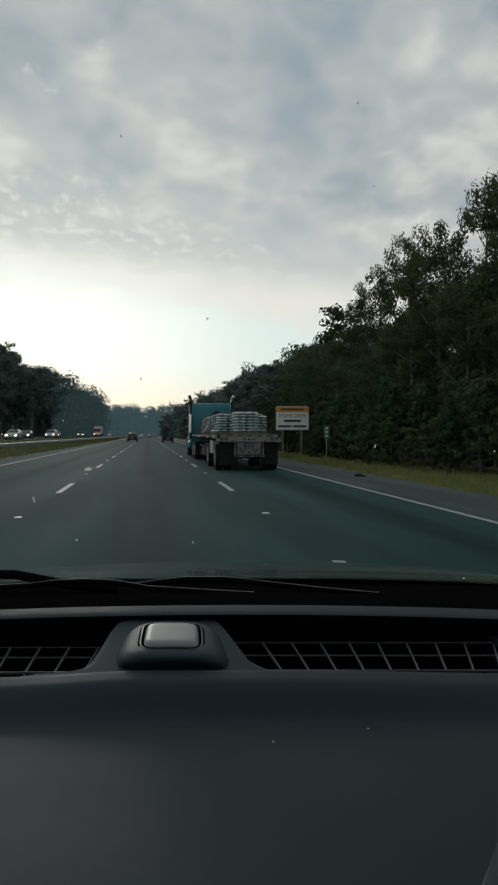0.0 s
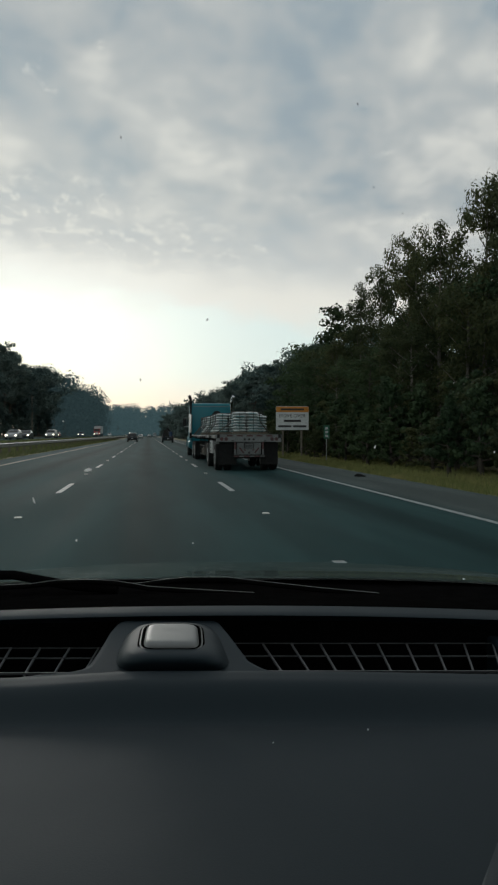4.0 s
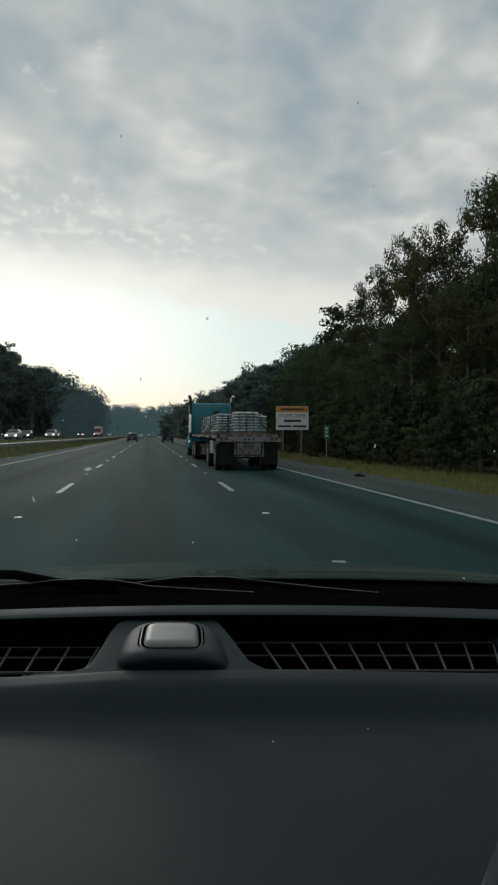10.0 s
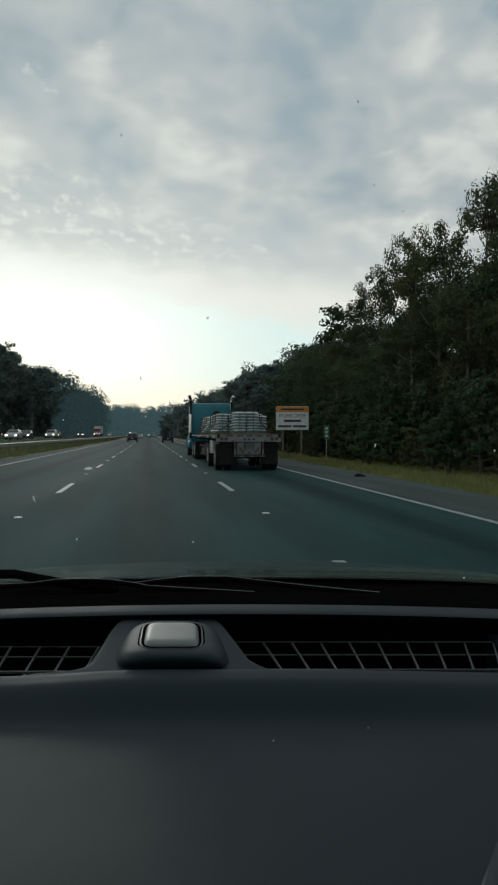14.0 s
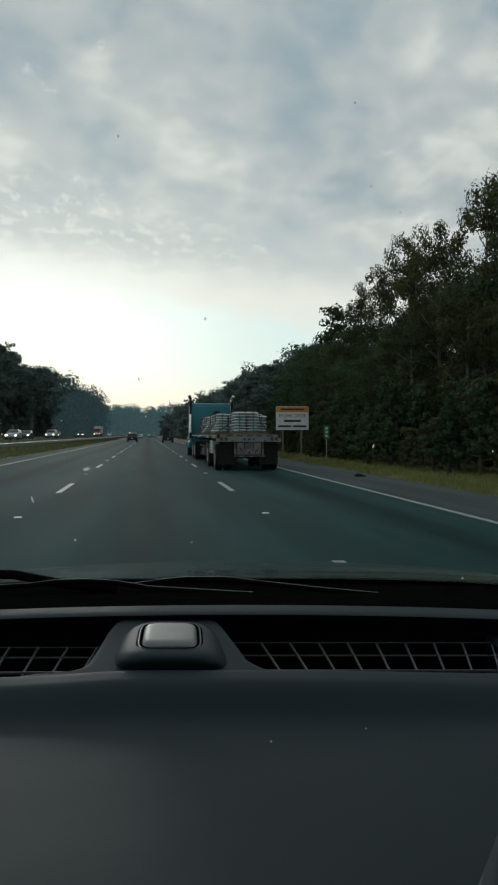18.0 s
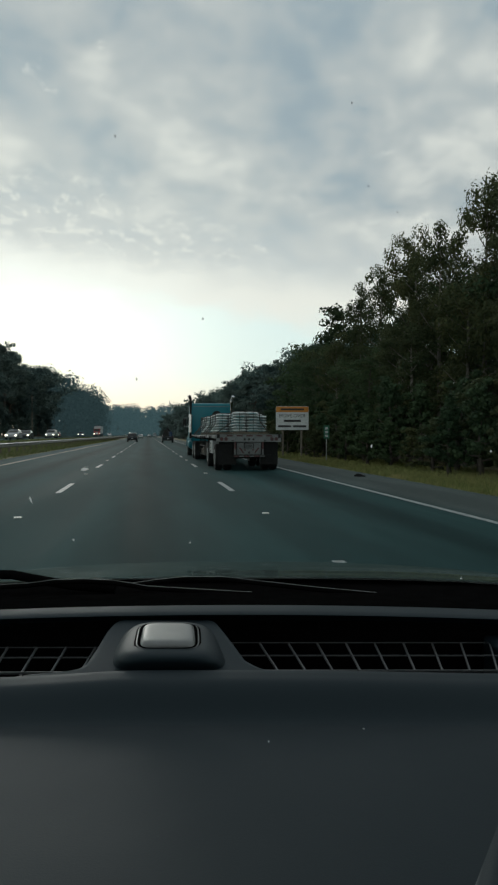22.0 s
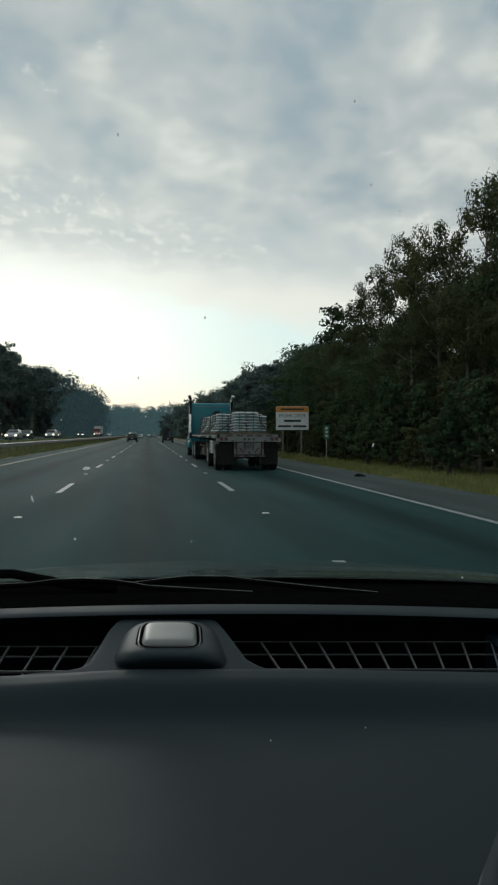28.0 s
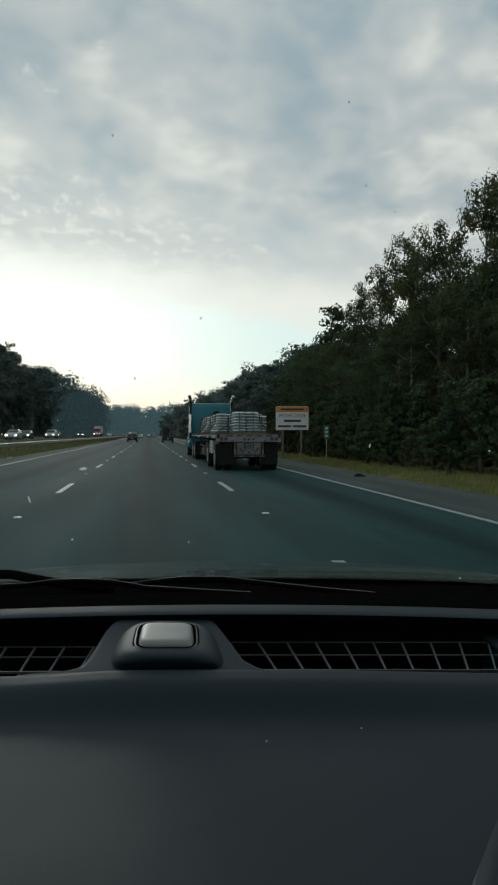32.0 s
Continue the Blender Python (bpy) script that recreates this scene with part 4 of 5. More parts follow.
def pallet_of_sacks(m, layers, seed):
    global sack_data
    rng = random.Random(seed)
    th = thing("pallet_of_sacks", m, "stacked white plastic sacks with teal print, strapped on a pallet", "sacks", "sacks on the trailer")
    base = part("pallet", box(-0.58, 0.58, -0.52, 0.52, 0.085, 0.11), PALLET, th, "rough wooden pallet")
    for k in range(6):
        part("board", box(-0.58 + 0.205 * k, -0.44 + 0.205 * k, -0.52, 0.52, 0.108, 0.125), PALLET, base)
    for y in (-0.46, 0, 0.46):
        part("bearer", box(-0.58, 0.58, y - 0.04, y + 0.04, 0.0, 0.09), PALLET, base)
    for k in range(layers):
        for i in (-1, 1):
            for j in (-1, 1):
                if sack_data is None:
                    o = smooth(part("sack", sack_mesh(), SACK, th), 80)
                    sack_data = o.data
                else:
                    o = new("sack", sack_data)
                    o.parent = th
                o.location = (i * 0.285 + rng.uniform(-0.012, 0.012), j * 0.24 + rng.uniform(-0.012, 0.012), 0.17 + 0.108 * k)
                o.rotation_euler = (rng.uniform(-0.03, 0.03), rng.uniform(-0.03, 0.03), rng.uniform(-0.04, 0.04) + (math.pi if rng.random() < 0.5 else 0))
        for i in (-1, 1):
            if rng.random() < 0.85:
                part("printed_band", box(i * 0.285 - 0.19, i * 0.285 + rng.uniform(0.05, 0.2), -0.4815, -0.4735, 0.140 + 0.108 * k, 0.172 + 0.108 * k), PRINT, th)
    top = 0.17 + 0.108 * layers - 0.03
    for x in (-0.32, 0.3):
        part("strap", tube([(x, -0.50, 0.1), (x, -0.50, top - 0.05), (x + 0.01, -0.42, top), (x, 0.42, top), (x, 0.5, top - 0.05), (x, 0.5, 0.1)], [0.009] * 6, 4), STRAP, th)
    return th


random.seed(11)
rows_of_pallets = [(0.16, 2.15, 7), (0.72, 3.40, 6)] + [(x, 4.65 + 1.12 * k, 7) for k in range(3) for x in (-0.28, 0.76)] + [(x, 9.45 + 1.12 * k, 7 - (k == 3)) for k in range(4) for x in (-0.28, 0.76)]
for x, y, layers in rows_of_pallets:
    load = pallet_of_sacks(pose(LX + x, LY + y, 1.362, 0, 0, random.uniform(-1.5, 1.5)), layers, int(y * 10) + int(x * 7))
    load.scale = (0.90, 1.0, 1.08)
for y, x0 in ((2.0, -0.42), (4.5, -0.815), (5.6, -0.815), (6.8, -0.815), (9.4, -0.815), (10.6, -0.815), (11.8, -0.815), (12.7, -0.815)):
    lean = random.uniform(-0.12, 0.12)
    x1 = 0.75 if y < 3 else 1.27
    tagged(part("tie_down_strap", tube([(LX - 1.28, LY + y, 1.30), (LX + x0 - 0.02, LY + y + lean * 0.5, 1.85), (LX + x0, LY + y + lean, 2.30), (LX + x0 + 0.08, LY + y + lean, 2.318), (LX + x1 - 0.08, LY + y + lean, 2.318), (LX + x1, LY + y + lean, 2.29), (LX + x1 + 0.03, LY + y + lean * 0.5, 1.9), (LX + 1.28, LY + y, 1.30)], [0.022] * 8, 4), STRAP),
           "dark webbing strap over the sacks on the trailer", "strap", "straps")
    tagged(part("ratchet", drum(0.055, 0.04, "Y", 12, 0.01, (LX - 1.29, LY + y, 1.27)), CHASSIS), "black strap winch under the trailer rail", "winch", "strap winches")


# ---- cars on both carriageways ----
def paint(name, c):
    return plain(name, tuple(v * 0.85 for v in c), c, 0.28, 0.1, scale=2.0, bump=0.0, coat=0.25, shine=0.3)


SHAPES = {
    "saloon": ([(-2.25, 0.35), (-2.28, 0.75), (-2.15, 0.95), (-1.5, 0.98), (0.9, 0.96), (2.0, 0.82), (2.25, 0.62), (2.27, 0.32), (1.2, 0.22), (-1.2, 0.22)],
               [(-1.75, 0.95), (-1.05, 1.40), (0.1, 1.44), (1.05, 0.94)], 0.88, 0.32),
    "suv": ([(-2.2, 0.42), (-2.25, 0.85), (-2.18, 1.05), (1.0, 1.05), (2.05, 0.95), (2.25, 0.75), (2.27, 0.40), (1.2, 0.30), (-1.2, 0.30)],
            [(-2.15, 1.03), (-1.95, 1.66), (0.1, 1.72), (1.0, 1.03)], 0.93, 0.36),
    "van": ([(-2.6, 0.42), (-2.65, 1.05), (-2.6, 1.25), (1.6, 1.25), (2.4, 1.05), (2.6, 0.8), (2.6, 0.40), (1.4, 0.30), (-1.4, 0.30)],
            [(-2.6, 1.23), (-2.5, 2.25), (0.9, 2.3), (1.75, 1.23)], 0.98, 0.36),
    "pickup": ([(-2.8, 0.5), (-2.85, 1.0), (-2.75, 1.08), (1.2, 1.08), (2.5, 1.02), (2.75, 0.8), (2.75, 0.45), (1.4, 0.35), (-1.4, 0.35)],
               [(-0.75, 1.06), (-0.6, 1.8), (0.5, 1.82), (1.35, 1.06)], 0.96, 0.40),
}


def vehicle(kind, name, mat, m, label, group, lit):
    low_pts, top_pts, half, r = SHAPES[kind]
    th = thing(name, m, label, "car" if kind in ("saloon", "suv") else name.split("_")[-1], group)
    smooth(part("body", profile(low_pts, -half, half, 0.09, 3), mat, th), 40)
    bm = profile(top_pts, -half + 0.06, half - 0.06, 0.05, 2)
    for v in bm.verts:
        t = (v.co.z - top_pts[0][1]) / (top_pts[1][1] - top_pts[0][1])
        v.co.x *= 1 - 0.16 * max(0.0, t)
    smooth(part("cabin", bm, mat, th), 40)
    (ya, za), (yb, zb), (yc, zc), (yd, zd) = top_pts
    for y0, z0, y1, z1, s in ((ya, za, yb, zb, -1), (yd, zd, yc, zc, 1)):
        a, b = Vector((0, y0, z0)), Vector((0, y1, z1))
        n = Vector((0, b.z - a.z, a.y - b.y)).normalized() * (0.012 if s > 0 else -0.012)
        p, q = a.lerp(b, 0.14) + n, a.lerp(b, 0.86) + n
        w0, w1 = half - 0.16, half - 0.26
        part("rear_window" if s < 0 else "windscreen", ([(-w0, p.y, p.z), (w0, p.y, p.z), (w1, q.y, q.z), (-w1, q.y, q.z)], [(0, 1, 2, 3)]), DARK_GLASS, th)
    for s in (-1, 1):
        pts = [(ya + (yb - ya) * 0.2 + 0.15, za + (zb - za) * 0.2), (yb + 0.12, zb - 0.10), (yc - 0.05, zc - 0.10), (yd + (yc - yd) * 0.2 - 0.15, zd + (zc - zd) * 0.2)]
        v = [(s * (half - 0.045 - 0.16 * (half - 0.06) * (z - za) / (zb - za)), y, z) for y, z in pts]
        part("side_window", (v, [(0, 1, 2, 3)]), DARK_GLASS, th)
        part("headlamp", box(s * (half - 0.24) - 0.15, s * (half - 0.24) + 0.15, low_pts[-3][0] - 0.10, low_pts[-3][0] + 0.03, low_pts[-3][1] + 0.24, low_pts[-3][1] + 0.37, 0.02), LAMP if lit else DIM_LAMP, th, "lit warm headlamp" if lit else "")
        part("tail_lamp", box(s * (half - 0.14) - 0.08, s * (half - 0.14) + 0.08, low_pts[1][0] + 0.0, low_pts[1][0] + 0.12, low_pts[1][1] - 0.14, low_pts[1][1] + 0.10, 0.02), RED, th)
        for y in (-1.38, 1.42):
            t = part("tyre", drum(r, 0.11, "X", 22, 0.03), RUBBER, th)
            t.location = (s * (half - 0.09), y, r)
            part("rim", drum(r * 0.62, 0.116, "X", 18), ALU, t)
    part("bumper", box(-half + 0.08, half - 0.08, low_pts[1][0] - 0.02, low_pts[1][0] + 0.2, 0.36, 0.55, 0.03, 2), CHASSIS, th)
    part("number_plate", box(-0.16, 0.16, low_pts[1][0] - 0.03, low_pts[1][0] - 0.015, 0.62, 0.74), SIGN_WHITE, th)
    return th


P_DARK = paint("dark_car_paint", (0.02, 0.024, 0.028))
P_WHITE = paint("white_car_paint", (0.55, 0.56, 0.56))
P_SILVER = paint("silver_car_paint", (0.30, 0.31, 0.32))
P_BLUE = paint("blue_car_paint", (0.03, 0.06, 0.12))
P_RED = paint("red_car_paint", (0.25, 0.02, 0.02))
AHEAD, COMING = "traffic ahead", "oncoming traffic"
vehicle("suv", "suv", P_DARK, pose(-2.9, 128, 0), "dark sport utility car driving in the overtaking lane", AHEAD, False)
vehicle("pickup", "pickup_truck", P_DARK, pose(3.4, 118, 0), "dark pickup truck with a loaded bed in the slow lane ahead", AHEAD, False)
cargo = thing("cargo", pose(3.4, 118, 1.075), "tall dark load of crates and a drum in a pickup bed", "cargo")
part("crate", box(-0.80, 0.15, -2.60, -1.55, 0, 0.62, 0.03, 2), CHASSIS, cargo, "dark crate")
part("crate", box(-0.70, 0.05, -2.45, -1.70, 0.62, 1.12, 0.03, 2), CHASSIS, cargo)
part("drum", drum(0.30, 0.42, "Z", 20, 0.03, (0.48, -2.2, 0.42)), P_BLUE, cargo, "dark blue drum")
part("bundle", tube([(-0.6, -1.3, 0.1), (-0.3, -1.25, 0.9), (0.0, -1.3, 1.35), (0.3, -1.25, 0.9), (0.6, -1.3, 0.1)], [0.16, 0.2, 0.22, 0.2, 0.16], 10), RUBBER, cargo, "dark rolled bundle")
vehicle("saloon", "car", P_WHITE, pose(-2.6, 240, 0), "white car far ahead on the motorway", AHEAD, False)
vehicle("saloon", "car", P_SILVER, pose(0.6, 330, 0), "silver car far ahead on the motorway", AHEAD, False)
vehicle("van", "van", P_WHITE, pose(4.0, 400, 0), "white box van far ahead on the motorway", AHEAD, False)
for kind, name, mat, x, y, label in (("saloon", "car", P_SILVER, -19.3, 101, "silver car with lit headlamps coming towards"),
                                     ("saloon", "car", P_DARK, -19.5, 112, "dark car with lit headlamps coming towards"),
                                     ("suv", "suv", P_SILVER, -19.3, 139, "silver sport utility car with lit headlamps coming towards"),
                                     ("saloon", "car", P_WHITE, -22.9, 168, "white car coming along the far carriageway"),
                                     ("suv", "suv", P_BLUE, -22.9, 236, "blue sport utility car coming along the far carriageway"),
                                     ("saloon", "car", P_RED, -26.8, 205, "red car with lit headlamps coming towards"),
                                     ("saloon", "car", P_WHITE, -19.3, 345, "white car far along the oncoming carriageway")):
    vehicle(kind, name, mat, pose(x, y, 0.66, 0, 0, 180), label, COMING, "lit" in label)

# ---- roadside sign ----
sign = thing("road_sign", pose(9.1, 41.5, land(9.1, 41.5), 0, 0, -4), "white roadside sign with an orange head on two posts", "road sign")
board = part("board", box(-1.05, 1.05, 0, 0.03, 1.75, 3.25, 0.01), SIGN_WHITE, sign, "white sign board")
part("head_panel", box(-1.04, 1.04, -0.006, -0.001, 2.88, 3.24), AMBER, board, "orange head panel")
part("head_mark", box(-0.75, 0.75, -0.011, -0.005, 3.0, 3.12), INK, board)
text = bpy.data.curves.new("lettering", "FONT")
text.body, text.size, text.align_x, text.extrude = "MOVE OVER", 0.31, "CENTER", 0.003
text.materials.append(INK)
letters = new("lettering", text)
letters.parent = board
letters.matrix_basis = pose(0, -0.008, 2.55, 90, 0, 0)
part("line_mark", box(-0.55, 0.55, -0.008, -0.002, 2.26, 2.40), INK, board)
part("line_mark", box(-0.90, -0.06, -0.008, -0.002, 1.92, 2.05), INK, board)
part("line_mark", box(0.04, 0.90, -0.008, -0.002, 1.92, 2.05), INK, board)
for x in (-0.6, 0.6):
    part("post", box(x - 0.05, x + 0.05, 0.03, 0.13, -0.1, 3.1, 0.006), WOOD_POST, sign)

# ---- oncoming articulated lorry, far off ----
box_lorry = thing("box_lorry", pose(-19.3, 262, 0.66, 0, 0, 180), "red-cabbed lorry with a white box trailer coming towards", "lorry", COMING)
smooth(part("cab", profile([(-1.0, 0.6), (-1.0, 3.0), (0.6, 3.05), (0.9, 1.9), (1.9, 1.75), (2.0, 0.6)], -1.2, 1.2, 0.08, 3), P_RED, box_lorry), 40)
part("windscreen", ([(-1.0, 0.95, 1.95), (1.0, 0.95, 1.95), (0.95, 0.68, 2.85), (-0.95, 0.68, 2.85)], [(0, 1, 2, 3)]), DARK_GLASS, box_lorry)
part("box_trailer", box(-1.28, 1.28, -14.5, -1.3, 1.2, 4.0, 0.04), P_WHITE, box_lorry, "white box trailer")
part("grille", box(-0.5, 0.5, 1.95, 2.04, 0.8, 1.6, 0.02), CHROME, box_lorry)
for s in (-1, 1):
    part("headlamp", box(s * 0.95 - 0.15, s * 0.95 + 0.15, 1.95, 2.05, 0.9, 1.1, 0.02), LAMP, box_lorry, "lit warm headlamp")
    for y in (1.2, -2.2, -12.0, -13.2):
        wheel_set(s * 1.08, y, 0.5, 0.14, box_lorry)

# ---- small roadside things ----
mast = thing("utility_pole", pose(-34.0, 205, land(-34.0, 205)), "slender grey pole beside the oncoming carriageway", "pole")
part("shaft", tube([(0, 0, -0.3), (0, 0, 6.5), (0, 0, 12.6)], [0.17, 0.14, 0.10], 10), WOOD_POST, mast)
part("cap", drum(0.12, 0.05, "Z", 10, 0.01, (0, 0, 12.63)), STEEL, mast)
part("crossbar", box(-0.55, 0.55, -0.05, 0.05, 11.9, 12.02, 0.01), WOOD_POST, mast)
mile = thing("mile_marker", pose(9.3, 34, land(9.3, 34), 0, 0, -6), "small green distance marker on a thin post", "road sign")
part("post", box(-0.02, 0.02, 0.012, 0.05, -0.1, 1.9, 0.004), STEEL, mile)
plate = part("plate", box(-0.15, 0.15, 0, 0.012, 1.25, 1.95, 0.004), GREEN_SIGN, mile, "green plate with unreadable white marks")
for k in range(3):
    part("mark", box(-0.07, 0.07, -0.006, -0.001, 1.34 + 0.2 * k, 1.46 + 0.2 * k), WHITE, plate)
scrap = bmesh.new()
rs = random.Random(4)
tube([(0.0, 0, 0.03), (0.14, 0.05, 0.055), (0.30, 0.02, 0.04), (0.43, 0.09, 0.03)], [0.03, 0.05, 0.045, 0.02], 7, scrap)
tube([(0.1, 0.05, 0.02), (0.2, -0.10, 0.03), (0.34, -0.14, 0.02)], [0.02, 0.03, 0.015], 6, scrap)
for v in scrap.verts:
    v.co += Vector((rs.uniform(-0.01, 0.01), rs.uniform(-0.01, 0.01), rs.uniform(-0.006, 0.006)))
o = tagged(part("tyre_scrap", scrap, RUBBER), "torn black strip of tyre lying on the shoulder", "tyre scrap")
o.matrix_world = pose(6.7, 21, 0.0, 0, 0, 25)
# ---- trees ----
def blades(points, sizes, rng, slim=0.6, outward=None):
    """Small leaves, one diamond each, at the points; where outward is given, they turn their faces to the light round their clump."""
    n = len(points)
    face = rng.normal(size=(n, 3))
    if outward is not None:
        face = outward + 0.45 * face + np.array((0, 0, 0.35))
    face /= np.linalg.norm(face, axis=1)[:, None]
    a = np.cross(face, rng.normal(size=(n, 3)))
    a /= np.linalg.norm(a, axis=1)[:, None]
    b = np.cross(face, a)
    s = sizes[:, None]
    v = np.stack((points - a * s, points + b * s * slim, points + a * s, points - b * s * slim), axis=1).reshape(-1, 3)
    return v


def leaf_mesh(name, verts, mat):
    me = bpy.data.meshes.new(name)
    n = len(verts) // 4
    me.vertices.add(4 * n)
    me.vertices.foreach_set("co", verts.astype(np.float32).ravel())
    me.loops.add(4 * n)
    me.loops.foreach_set("vertex_index", np.arange(4 * n, dtype=np.int32))
    me.polygons.add(n)
    me.polygons.foreach_set("loop_start", np.arange(0, 4 * n, 4, dtype=np.int32))
    me.materials.append(mat)
    me.update(calc_edges=True)
    return me


def grow(rng, height, kind):
    """Limbs of a tree as point chains, and the middles of its leaf clumps."""
    limbs, clumps = [], []
    lean = rng.normal(size=2) * 0.03 * height
    bole = [np.array((lean[0] * t ** 2 + 0.10 * math.sin(5 * t + height), lean[1] * t ** 2, height * t)) for t in np.linspace(0, 0.96, 7)]
    r0 = 0.016 * height + 0.05
    limbs.append((bole, [r0 * (1.25 if i == 0 else 1) * (1 - 0.85 * i / 6) for i in range(7)]))
    first = {"oak": 0.22, "pine": 0.42, "slim": 0.25, "thicket": 0.08}[kind]
    count = {"oak": 22, "pine": 20, "slim": 18, "thicket": 20}[kind]
    for k in range(count):
        t = first + (0.97 - first) * ((k + rng.random()) / count)
        base = np.array([np.interp(t * 6 / 0.96, range(7), [p[i] for p in bole]) for i in range(3)])
        ang = k * 2.4 + rng.normal() * 0.4
        u = (t - first) / (1 - first)
        spread = {"oak": 0.40 * math.sin(math.pi * (0.22 + 0.70 * u)) ** 0.8, "pine": 0.24 * (1 - u) ** 0.7 + 0.05, "slim": 0.17 * math.sin(math.pi * (0.2 + 0.72 * u)) + 0.02, "thicket": 0.36 * (1 - 0.7 * u)}[kind]
        reach = height * spread * rng.uniform(0.6, 1.2)
        rise = {"oak": 0.45, "pine": 0.32, "slim": 0.75, "thicket": 0.4}[kind] * reach * rng.uniform(0.5, 1.3)
        tip = base + np.array((math.cos(ang) * reach, math.sin(ang) * reach, rise))
        mid = base + (tip - base) * 0.5 + np.array((0, 0, -0.08 * reach))
        rr = r0 * 0.42 * (1 - 0.75 * u)
        limbs.append(([base, mid, tip], [rr, rr * 0.6, rr * 0.2]))
        for q in np.linspace(0.45 if kind != "pine" else 0.6, 1.0, 3):
            c = base + (tip - base) * q + rng.normal(size=3) * 0.032 * height
            clumps.append((c, height * (0.085 if kind == "oak" else 0.062) * rng.uniform(0.65, 1.3)))
    clumps.append((bole[-1], height * 0.06))
    clumps.append((bole[-1] * np.array((1, 1, 0.93)), height * 0.07))
    return limbs, clumps


def crown_points(rng, clumps, leaves, kind):
    per = max(4, leaves // len(clumps))
    pts, ways = [], []
    for c, r in clumps:
        d = rng.normal(size=(per, 3))
        d /= np.linalg.norm(d, axis=1)[:, None]
        rad = r * rng.random(per)[:, None] ** 0.36
        squash = np.array((1.15, 1.15, 0.62 if kind == "pine" else 0.8))
        pts.append(c + d * rad * squash * (1 + 0.08 * rng.normal(size=(per, 1))))
        ways.append(d)
    return np.concatenate(pts), np.concatenate(ways)


TREES = {}


def tree_model(key, kind, height, leaves, size, leaf, bark, label, category="tree"):
    rng = np.random.default_rng(len(TREES) * 13 + 7)
    limbs, clumps = grow(rng, height, kind)
    th = thing(key, None, label, category)
    bm = bmesh.new()
    for pts, radii in limbs:
        tube([tuple(p) for p in pts], radii, 7 if radii[0] > 0.1 else 5, bm)
    smooth(part("trunk", bm, bark, th), 80)
    pts, ways = crown_points(rng, clumps, leaves, kind)
    me = leaf_mesh("crown", blades(pts, size * rng.uniform(0.6, 1.3, len(pts)), rng, 0.6, ways), leaf)
    new("crown", me).parent = th
    TREES[key + str(len(TREES))] = (th, height)
    return th


OAK_SAYS = "dark green broadleaf tree with a dense uneven crown"
models = {
    "oak": [tree_model("oak_tree", "oak", 11.0, 5200, 0.17, LEAF_OAK, BARK, OAK_SAYS) for _ in range(3)],
    "slim": [tree_model("birch_tree", "slim", 11.5, 3600, 0.15, LEAF_DRY, PALE_BARK, "slender olive tree with thin yellowing leaves") for _ in range(2)],
    "pine": [tree_model("pine_tree", "pine", 15.0, 4400, 0.19, LEAF_PINE, BARK, "tall pine with a bare trunk and open tiers") for _ in range(2)],
    "thicket": [tree_model("shrub", "thicket", 3.6, 1700, 0.13, LEAF_OAK, BARK, "dense dark green shrub at the edge of the wood", "shrub"),
                tree_model("shrub", "thicket", 3.0, 1400, 0.12, LEAF_DRY, BARK, "olive-brown shrub at the edge of the wood", "shrub")],
}
models["left"] = [tree_model("oak_tree", "oak", 11.0, 6500, 0.19, LEAF_FAR, BARK, "broadleaf tree with a rounded crown, leaves tinted blue-green for haze") for _ in range(2)] + [
    tree_model("pine_tree", "pine", 13.0, 4200, 0.19, LEAF_FAR, BARK, "pine with an open crown, needles tinted blue-green for haze")]
models["left_low"] = [tree_model("shrub", "thicket", 3.6, 1300, 0.15, LEAF_FAR, BARK, "shrub below the far trees, leaves tinted blue-green for haze", "shrub")]
models["near_oak"] = [tree_model("oak_tree", "oak", 11.0, 12500, 0.105, LEAF_OAK, BARK, OAK_SAYS) for _ in range(3)]
models["near_slim"] = [tree_model("birch_tree", "slim", 11.5, 8500, 0.095, LEAF_DRY, PALE_BARK, "slender olive tree with thin yellowing leaves") for _ in range(2)]
models["near_pine"] = [tree_model("pine_tree", "pine", 15.0, 9000, 0.115, LEAF_PINE, BARK, "tall pine with a bare trunk and open tiers") for _ in range(2)]
models["near_thicket"] = [tree_model("shrub", "thicket", 3.6, 4200, 0.08, LEAF_OAK, BARK, "dense dark green shrub at the edge of the wood", "shrub"),
                          tree_model("shrub", "thicket", 3.0, 3400, 0.075, LEAF_DRY, BARK, "olive-brown shrub at the edge of the wood", "shrub")]
used = set()


def plant(kind, x, y, scale, rng, group, thin=1.0):
    if x > 0 and y < 62 and x < 20.5:
        kind = "near_" + kind
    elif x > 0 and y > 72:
        # farther trees take the leaves tinted for haze
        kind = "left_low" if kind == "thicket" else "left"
    ob = rng.choice(models[kind])
    if x > 0:
        scale *= 0.78 if y < 60 else 0.88
    m = Matrix.LocRotScale((x, y, land(x, y) - 0.05), Euler((rng.uniform(-0.04, 0.04), rng.uniform(-0.04, 0.04), rng.uniform(0, 6.28))), Vector((thin * scale * rng.uniform(0.92, 1.12), thin * scale * rng.uniform(0.92, 1.12), scale)))
    if ob.name in used:
        o = copy_thing(ob, m @ Matrix.Diagonal((1 / ob.scale.x, 1 / ob.scale.y, 1 / ob.scale.z, 1)))
    else:
        used.add(ob.name)
        ob.matrix_basis = m
        o = ob
    o["group"] = group
    return o


rng = random.Random(21)
RW, LW = "trees of the wood beside the road", "trees beyond the oncoming carriageway"
